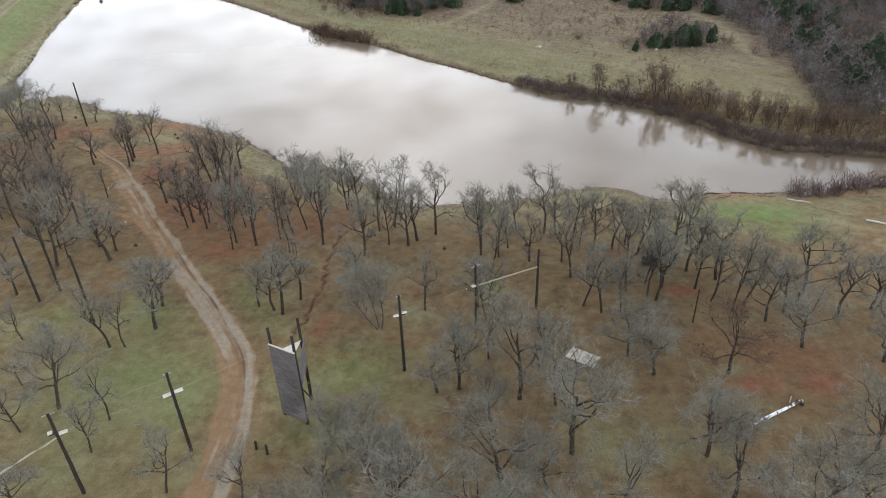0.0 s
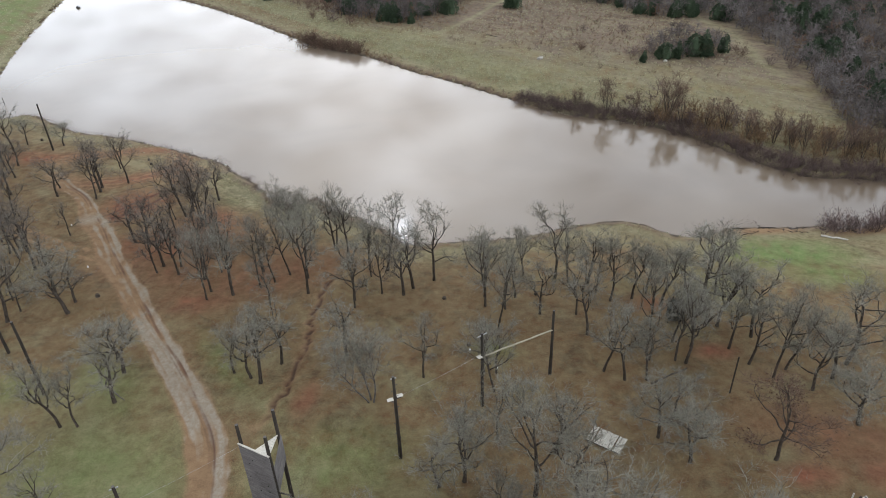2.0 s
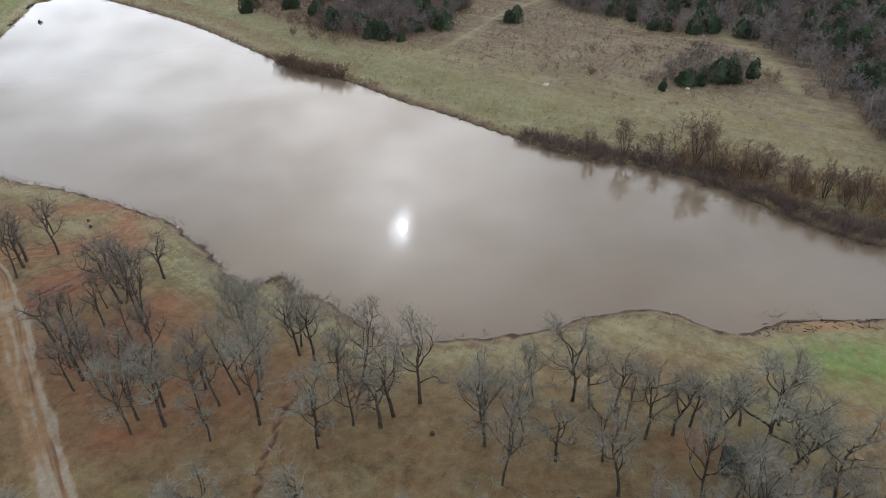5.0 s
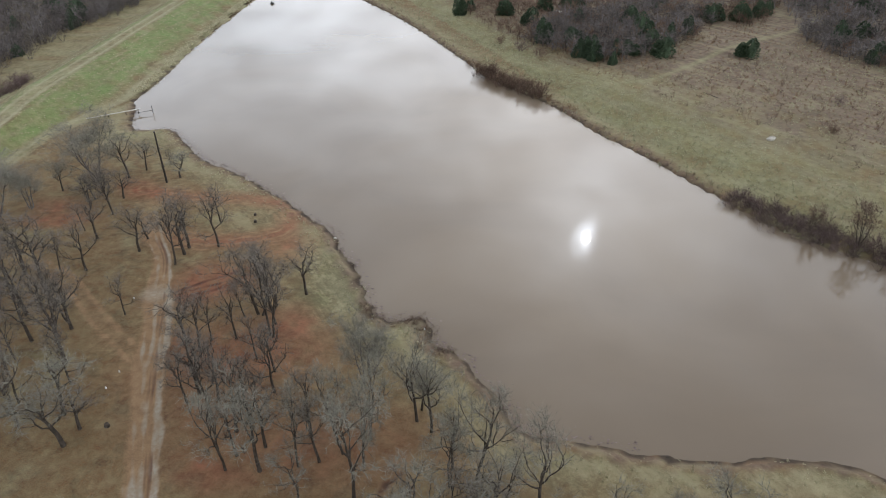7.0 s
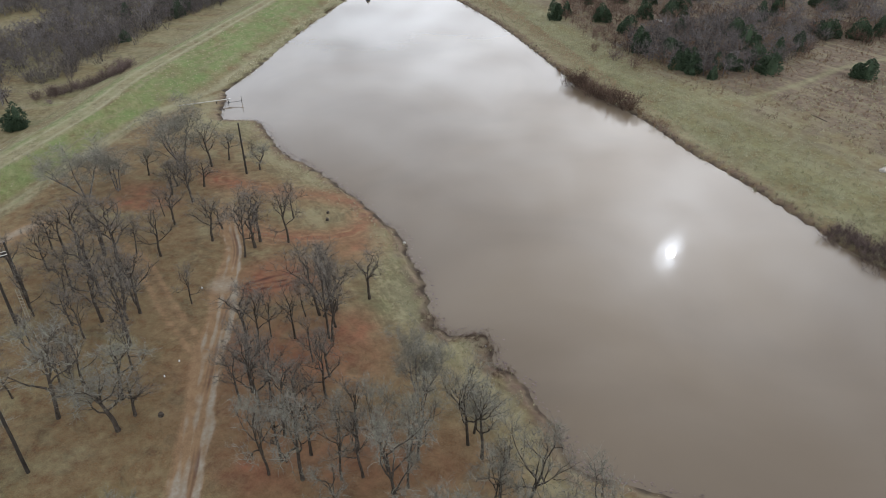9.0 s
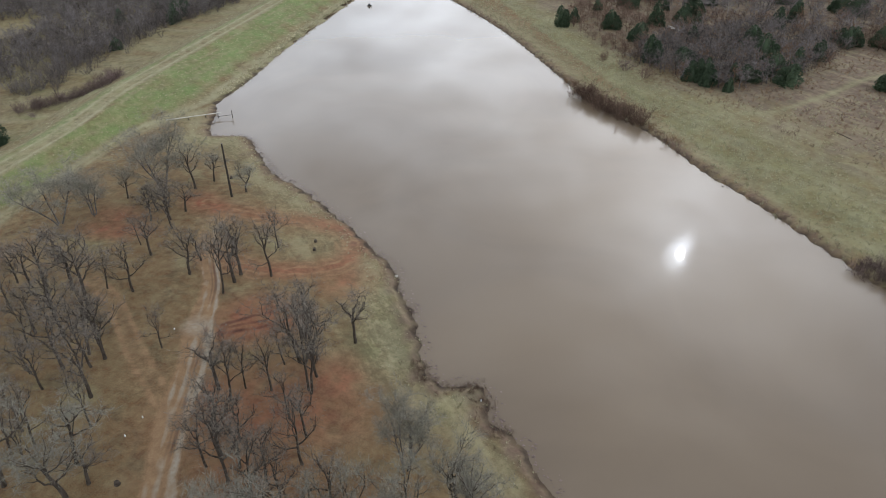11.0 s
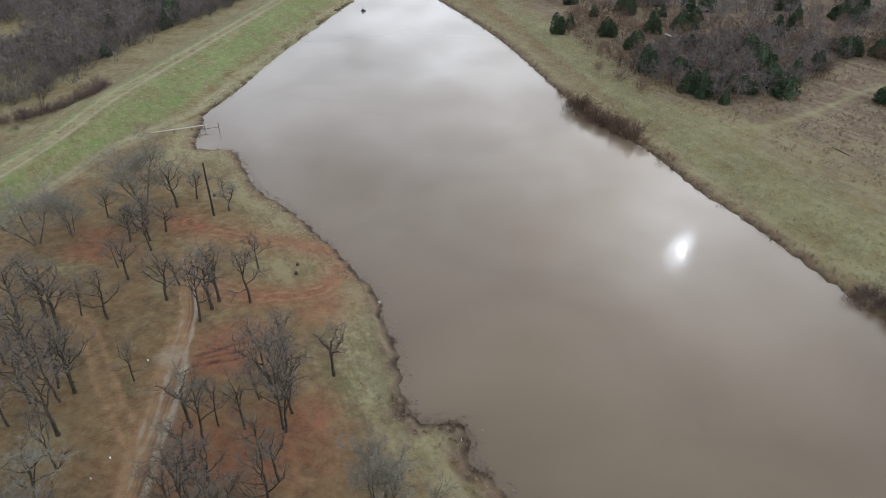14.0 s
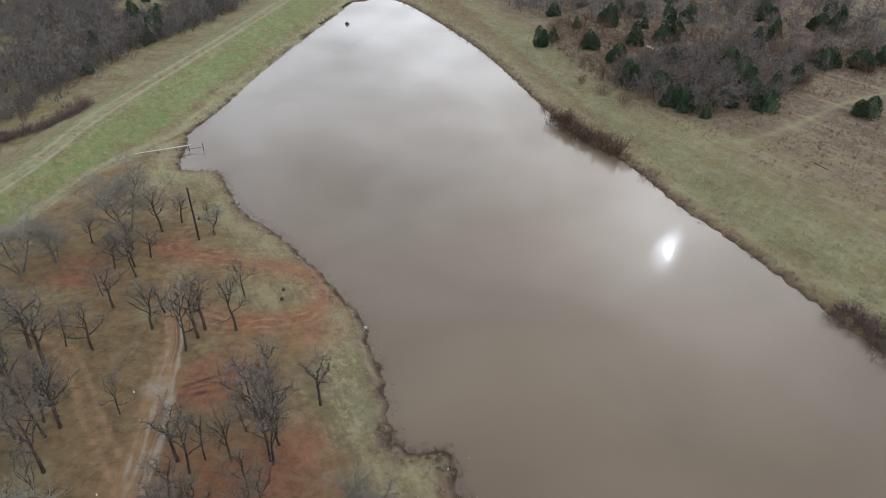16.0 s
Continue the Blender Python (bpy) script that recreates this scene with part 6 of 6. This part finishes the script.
course_pole(-66.9, 84.1, 8.8, "tall weathered pole beside a hanging ladder", (), 0, 0.0, 10, False)
course_pole(-69.0, 125.5, 8.4, "lone weathered utility pole near the pond's edge", (), 0, 0.0, 11, False)


def rope_ladder():
    e = thing("rope_ladder", "pale hanging rope ladder beside tall poles", "ladder", (-66.3, 85.2, ground_z(-66.3, 85.2)), 30)
    for sx in (-0.18, 0.18):
        part("rope", log_mesh("rope", (sx, 0, 0.3), (sx, 0.05, 4.2), 0.03, 0.03, BEAMWOOD, 5), BEAMWOOD, e)
    for i in range(9):
        part("rung", boxes(((0, 0.02, 0.5 + i * 0.42), (0.42, 0.05, 0.05)), bevel=0), BEAMWOOD, e)


rope_ladder()


def beam(a, b, label, r=0.13):
    d = Vector(b) - Vector(a)
    e = tagged(new("log_beam", log_mesh("log_beam", a, b, r, r * 0.85, BEAMWOOD, 9, 0.03, 3, 9)), label, "log beam")
    return e


g = ground_z(2.2, 61.0)
beam((2.4, 61.2, g + 6.1), (9.05, 65.2, g + 5.55), "long peeled log beam bolted between two climbing poles", 0.085)
beam((-31.2, 40.7, g + 6.85), (-36.2, 34.0, g + 6.85), "long peeled log beam bolted between two climbing poles", 0.085)


def cable(a, b, sag, label="thin steel cable strung between poles"):
    a, b = Vector(a), Vector(b)
    pts = [a.lerp(b, i / 16) - Vector((0, 0, sag * 4 * (i / 16) * (1 - i / 16))) for i in range(17)]
    V, F = [], []
    tube_data(V, F, pts, [0.007] * 17, 4)
    tagged(new("cable", mesh_of("cable", V, F, STEEL)), label, "cable", "cables of the ropes course")


TW_A, TW_B, TW_C = Vector((-16.1, 49.67)), Vector((-13.78, 48.45)), Vector((-13.92, 51.46))
cable((-31.24, 40.95, g + 8.7), (-23.64, 45.4, g + 8.6), 0.15)
cable((-31.24, 40.95, g + 7.1), (-23.64, 45.4, g + 7.1), 0.10)
cable((-23.64, 45.4, g + 7.1), (TW_A.x, TW_A.y, g + 8.2), 0.12)
cable((-5.2, 55.2, g + 7.1), (2.15, 61.2, g + 6.3), 0.12)


def climbing_tower():
    z = ground_z(-14.6, 50.0)
    e = thing("climbing_tower", "three-pole timber climbing tower with a grey plank wall", "climbing tower", (-14.6, 50.0, z))
    o = Vector((-14.6, 50.0))
    A, B, C = TW_A - o, TW_B - o, TW_C - o
    for i, (p, h) in enumerate(((A, 10.3), (B, 10.3), (C, 9.9))):
        shaft = part("pole", log_mesh("pole", (p.x, p.y, -0.3), (p.x, p.y, h), 0.17, 0.12, POLE, 10, 0.01, 20 + i, 8), POLE, e)
        part("cap", boxes(((p.x, p.y, h + 0.02), (0.2, 0.2, 0.05))), PLANK, shaft)

    def wall(p, q, lo, hi, out, step=0.29):
        d = q - p
        ang = math.degrees(math.atan2(d.y, d.x))
        n = int((hi - lo) / step)
        rng = random.Random(4)
        mid = (p + q) / 2 + Vector((-d.y, d.x)).normalized() * out
        for i in range(n):
            part("plank", boxes(((mid.x, mid.y, lo + (i + 0.5) * step), (d.length + 0.22 + rng.uniform(-0.02, 0.03), 0.05 + rng.uniform(-0.006, 0.006), step - 0.018), (0, 0, ang + rng.uniform(-0.2, 0.2))), bevel=0.008), PLANK, e)
        return ang, mid

    ang, mid = wall(A, B, 0.25, 8.45, -0.17)
    part("top_rail", boxes(((mid.x, mid.y, 8.5), ((B - A).length + 0.3, 0.12, 0.10), (0, 0, ang))), PALE, e, "bleached top rail")
    wall(B, C, 4.6, 7.3, -0.17)
    # deck boards between the midpoint of the wall, B and C
    M2 = (A + B) / 2
    for i in range(8):
        bm = bmesh.new()
        ring = [M2.lerp(C, i / 8 * 0.97), B.lerp(C, i / 8 * 0.97), B.lerp(C, (i + 0.92) / 8 * 0.97), M2.lerp(C, (i + 0.92) / 8 * 0.97)]
        fall = [8.33 - 1.0 * f for f in (i / 8, i / 8, (i + 0.92) / 8, (i + 0.92) / 8)]
        low = [bm.verts.new((p.x, p.y, z0)) for p, z0 in zip(ring, fall)]
        top = [bm.verts.new((p.x, p.y, z0 + 0.05)) for p, z0 in zip(ring, fall)]
        bm.faces.new(low[::-1])
        bm.faces.new(top)
        for k in range(4):
            bm.faces.new((low[k], low[(k + 1) % 4], top[(k + 1) % 4], top[k]))
        part("deck_board", bm, PALE, e, "bleached deck board")
    # hand holds on the wall
    rng = random.Random(8)
    d, nrm = (B - A).normalized(), Vector(((B - A).y, -(B - A).x)).normalized()
    for i in range(16):
        p = A + d * rng.uniform(0.25, 2.1) + nrm * 0.23
        part("hand_hold", boxes(((p.x, p.y, rng.uniform(0.8, 8.0)), (0.10, 0.07, 0.08), (rng.uniform(0, 40), 0, ang)), bevel=0.025), POLE if i % 5 else PLANK, e)
    part("brace", log_mesh("brace", (C.x, C.y, 0.2), (B.x, B.y, 4.4), 0.06, 0.06, POLE, 6), POLE, e)


climbing_tower()


def low_deck():
    x, y = 12.7, 56.4
    e = thing("deck_platform", "low bleached timber deck with two gaps under an oak", "deck", (x, y, ground_z(x, y)), -34)
    part("frame", boxes(((0, -0.85, 0.22), (3.0, 0.1, 0.14)), ((0, 0.85, 0.22), (3.0, 0.1, 0.14)), ((0, 0, 0.22), (3.0, 0.1, 0.14))), POLE, e)
    for sx in (-1.35, 1.35):
        for sy in (-0.8, 0.8):
            part("foot", boxes(((sx, sy, 0.07), (0.14, 0.14, 0.24))), POLE, e)
    rng = random.Random(2)
    u = -1.5
    for i in range(17):
        w = 0.165
        if i in (3, 13):
            u += 0.10
        part("board", boxes(((u + w / 2, rng.uniform(-0.03, 0.03), 0.32), (w - 0.014, 1.85 + rng.uniform(-0.06, 0.06), 0.045)), bevel=0.006), PALE, e)
        u += w + 0.004


low_deck()


def painted_log():
    a, b = Vector((26.3, 46.9)), Vector((31.7, 49.7))
    za, zb = ground_z(*a), ground_z(*b)
    e = thing("balance_log", "long log with peeling white paint on stub supports", "log", ((a.x + b.x) / 2, (a.y + b.y) / 2, (za + zb) / 2), math.degrees(math.atan2(b.y - a.y, b.x - a.x)))
    ln = (b - a).length
    part("trunk", log_mesh("trunk", (-ln / 2, 0, 0.34), (ln / 2, 0, 0.34), 0.17, 0.12, PEELING, 12, 0.02, 6, 12), PEELING, e)
    for u in (-ln / 2 + 0.15, ln / 2 - 0.2):
        part("support", log_mesh("support", (u, -0.35, 0.1), (u, 0.35, 0.1), 0.13, 0.12, POLE, 8, 0.01, 3, 3), POLE, e)
    part("post", log_mesh("post", (ln / 2 - 0.9, 0.55, -0.1), (ln / 2 - 0.9, 0.55, 0.75), 0.06, 0.06, PALE, 7, 0, 1, 2), PALE, e, "small pale upright post")


painted_log()


def short_post(x, y, h, label, r=0.12, mat=None):
    ob = tagged(new("post", log_mesh("post", (x, y, ground_z(x, y) - 0.2), (x + 0.03, y, ground_z(x, y) + h), r, r * 0.95, mat or POLE, 9, 0.0, int(x * 7) % 50, 3)), label, "post")
    return ob


short_post(25.4, 61.9, 4.4, "thin upright timber post between oaks", 0.075)
short_post(-17.8, 45.4, 1.0, "short dark timber post beside the dirt road")
short_post(-16.7, 44.8, 1.1, "short dark timber post beside the dirt road")


def stump(x, y, r, h, seed):
    V, F = [], []
    z = ground_z(x, y)
    tube_data(V, F, [(x, y, z - 0.15), (x, y, z + 0.08), (x, y, z + h * 0.6), (x + 0.02, y, z + h)], [r * 1.5, r * 1.15, r, r * 0.95], 11, cap=True)
    tagged(new("tree_stump", mesh_of("tree_stump", V, F, BARK)), "dark sawn tree stump in mown grass", "stump", "stumps")


for i, (x, y, r, h) in enumerate([(-45.9, 63.6, 0.28, 0.45), (1.2, 69.9, 0.2, 0.3), (-42.2, 80.6, 0.22, 0.3), (-49.5, 118.8, 0.2, 0.35), (-50.6, 120.6, 0.18, 0.3), (-1.3, 78.2, 0.2, 0.25), (9.2, 78.5, 0.2, 0.25), (-73.5, 130.5, 0.2, 0.4)]):
    stump(x, y, r, h, i)


def hut():
    x, y = 23.4, 73.0
    e = thing("hunting_blind", "small dark shed with a flat roof among oaks", "shed", (x, y, ground_z(x, y)), -8)
    e.scale = (0.82, 0.82, 0.8)
    for sx in (-0.95, 0.95):
        for sy in (-0.75, 0.75):
            part("leg", boxes(((sx, sy, 1.2), (0.1, 0.1, 2.5))), POLE, e)
    part("side_panel", boxes(((-0.93, 0, 1.35), (0.05, 1.5, 1.9))), SHEET, e)
    part("side_panel", boxes(((0.93, 0, 1.35), (0.05, 1.5, 1.9))), SHEET, e)
    part("back_panel", boxes(((0, 0.74, 1.35), (1.8, 0.05, 1.9))), SHEET, e)
    part("front_panel", boxes(((0, -0.74, 1.3), (1.8, 0.05, 1.8))), SHEET, e)
    part("window", boxes(((0.3, -0.775, 1.75), (0.7, 0.03, 0.35))), DARKMETAL, e, "narrow dark window")
    part("roof", boxes(((0, 0, 2.55), (2.2, 1.9, 0.06), (6, 0, 0))), SHEET, e)
    part("rail", boxes(((0, 0.92, 2.82), (2.2, 0.07, 0.07)), ((-1.05, 0.92, 2.7), (0.07, 0.07, 0.3)), ((1.05, 0.92, 2.7), (0.07, 0.07, 0.3))), PLANK, e)


hut()


# ------------------------------------------------------------------ by the water
def drain_pipe():
    o = Vector((-97.0, 148.5, 0.0))
    e = thing("outlet_pipe", "long pale pipe running down the bank into the pond", "pipe", o)
    a, b = Vector((-101.0, 144.3, 0)) - o, Vector((-94.4, 151.5, 0)) - o
    a.z, b.z = ground_z(-101.0, 144.3) + 0.2, 0.95
    part("pipe", log_mesh("pipe", a, b, 0.095, 0.095, PALE, 10, 0.0, 1, 4), PALE, e)
    for f in (0.4, 0.72, 0.95):
        p = a.lerp(b, f)
        part("cradle", boxes(((p.x, p.y, (p.z - 1.0) / 2 - 0.1), (0.12, 0.4, p.z + 0.8), (0, 0, 47))), POLE, e)
    part("gauge_post", log_mesh("gauge_post", (4.9, 3.6, -1.6), (4.9, 3.6, 1.6), 0.06, 0.05, POLE, 7, 0, 2, 3), POLE, e, "dark upright gauge post")
    part("arm", log_mesh("arm", (2.6, 1.9, 0.5), (5.0, 3.7, 0.7), 0.04, 0.04, POLE, 6, 0, 2, 3), POLE, e)


drain_pipe()


def raft():
    e = thing("floating_raft", "small dark floating raft with a thin mast", "raft", (-116.6, 241.5, 0.0), 20)
    e.scale = (0.58, 0.58, 0.58)
    for sy in (-0.55, 0.55):
        part("float", log_mesh("float", (-1.0, sy, 0.08), (1.0, sy, 0.08), 0.26, 0.26, DARKMETAL, 10, 0, 3, 3), DARKMETAL, e)
    part("deck", boxes(((0, 0, 0.42), (2.0, 1.6, 0.10))), POLE, e)
    part("motor_box", boxes(((-0.2, 0, 0.85), (0.7, 0.6, 0.7))), DARKMETAL, e)
    part("mast", log_mesh("mast", (0.3, 0, 0.4), (0.3, 0, 3.0), 0.04, 0.03, STEEL, 6, 0, 2, 2), STEEL, e)
    part("handle", boxes(((0.95, 0, 0.8), (0.08, 0.9, 0.7))), STEEL, e)


raft()


def rocks():
    rng = random.Random(31)
    for x, y, r, lab in ((20.5, 166.7, 0.62, "pale boulder lying in dry meadow grass"), (20.9, 167.3, 0.5, "pale boulder lying in dry meadow grass"), (-37.4, 118.9, 0.24, "pale stone block on the near bank"), (46.5, 160.5, 0.45, "small pale boulder lying in dry meadow grass")):
        bm = bmesh.new()
        bmesh.ops.create_icosphere(bm, subdivisions=2, radius=r)
        for v in bm.verts:
            v.co *= 1 + rng.uniform(-0.16, 0.16)
            v.co.z *= 0.6
        ob = part("rock", bm, ROCK)
        ob.location = (x, y, ground_z(x, y) + r * 0.25)
        tagged(ob, lab, "rock", "rocks")


rocks()


def fallen(x1, y1, x2, y2, r, mat, label, seed, lift=0.0):
    a, b = (x1, y1, ground_z(x1, y1) + r * 0.8 + lift), (x2, y2, ground_z(x2, y2) + r * 0.6)
    tagged(new("fallen_log", log_mesh("fallen_log", a, b, r, r * 0.6, mat, 8, r * 0.5, seed, 7)), label, "fallen log", "fallen logs")


fallen(-29.0, 243.6, -24.4, 240.0, 0.3, PALE, "bleached fallen log in rusty meadow scrub", 1)
fallen(54.6, 83.1, 60.5, 79.0, 0.16, PALE, "bleached straight log on the muddy inlet bank", 2)
fallen(9.8, 187.1, 12.4, 184.6, 0.08, POLE, "grey fallen log on the dry meadow", 3)
fallen(47.2, 90.2, 50.0, 88.9, 0.14, PALE, "bleached driftwood on the inlet bank", 4)
fallen(36.8, 92.9, 39.5, 93.3, 0.13, BARK, "dark driftwood along the waterline", 5)
fallen(40.5, 93.3, 42.8, 92.9, 0.10, BARK, "dark driftwood along the waterline", 6)
fallen(18.5, 63.5, 22.5, 65.5, 0.12, BARK, "dark fallen branch on leaf litter", 7)
fallen(-34.2, 64.7, -32.3, 63.2, 0.06, BARK_GREY, "thin grey fallen branch in grass", 8)


def jug(x, y):
    V, F = [], []
    z = ground_z(x, y)
    tube_data(V, F, [(x, y, z), (x, y, z + 0.15), (x, y, z + 0.2), (x, y, z + 0.25)], [0.065, 0.065, 0.03, 0.025], 10, cap=True)
    tagged(new("plastic_jug", mesh_of("plastic_jug", V, F, WHITE)), "white plastic jug lying on the grass", "litter", "litter")


for x, y in ((1.3, 69.1), (-46.2, 87.1), (-45.8, 84.7), (3.9, 66.2), (-19.2, 103.5), (-53.4, 98.3)):
    jug(x, y)
SNAGS = [brush_clump(s, 7, 2, 0.5, 0.016) for s in range(400, 404)]


scatter("water_snags", SNAGS + BUSHES, fill([(28, 97), (33, 94), (42, 95), (48, 98), (46, 103), (34, 104), (29, 101)], 46, (0.6, 1.5), 51, None, 0.8), BRUSH_DARK, "dead twigs standing out of the shallow inlet", "brush", tall=(1.0, 1.6), seed=51, tilt=0.6)


def flotsam():
    """dark leaves and sticks drifted along the near waterline"""
    rng = np.random.RandomState(77)
    pts = along(NEAR_SHORE[4:26], 750, (0.04, 0.18), 0.42, 77, 0.55)
    V, F = [], []
    for x, y, s in pts:
        k, a = len(V), rng.uniform(0, 6.28)
        for i in range(5):
            q = s * rng.uniform(0.6, 1.3)
            V.append((x + q * math.cos(a + i * 1.257), y + q * 0.7 * math.sin(a + i * 1.257), 0.012))
        V.append((x, y, 0.035))
        F += [(k + i, k + (i + 1) % 5, k + 5) for i in range(5)]
    tagged(new("flotsam", mesh_of("flotsam", V, F, BRUSH_DARK)), "dark drifted leaves floating along the near shore", "flotsam", kind="stuff")


flotsam()


def drift_debris():
    """sticks and dark clods stranded on the inlet's mud"""
    rng = random.Random(91)
    V, F = [], []
    for _ in range(150):
        x = rng.uniform(33, 62)
        y = float(np.interp(x, [32, 41, 45, 48, 51.5, 56.5, 62], [91.9, 93.7, 93.3, 93.8, 92.6, 94.0, 95.2])) + rng.gauss(-0.9, 0.6)
        z = max(ground_z(x, y), 0.0) + 0.03
        a, ln, r = rng.uniform(0, 6.28), rng.uniform(0.15, 0.7), rng.uniform(0.025, 0.06)
        tube_data(V, F, [(x, y, z), (x + ln * math.cos(a), y + ln * math.sin(a), z + rng.uniform(0, 0.12))], [r, r * 0.6], 5, cap=True)
    tagged(new("drift_debris", mesh_of("drift_debris", V, F, POLE)), "dark sticks and clods stranded on the inlet mud", "debris", kind="stuff")


drift_debris()
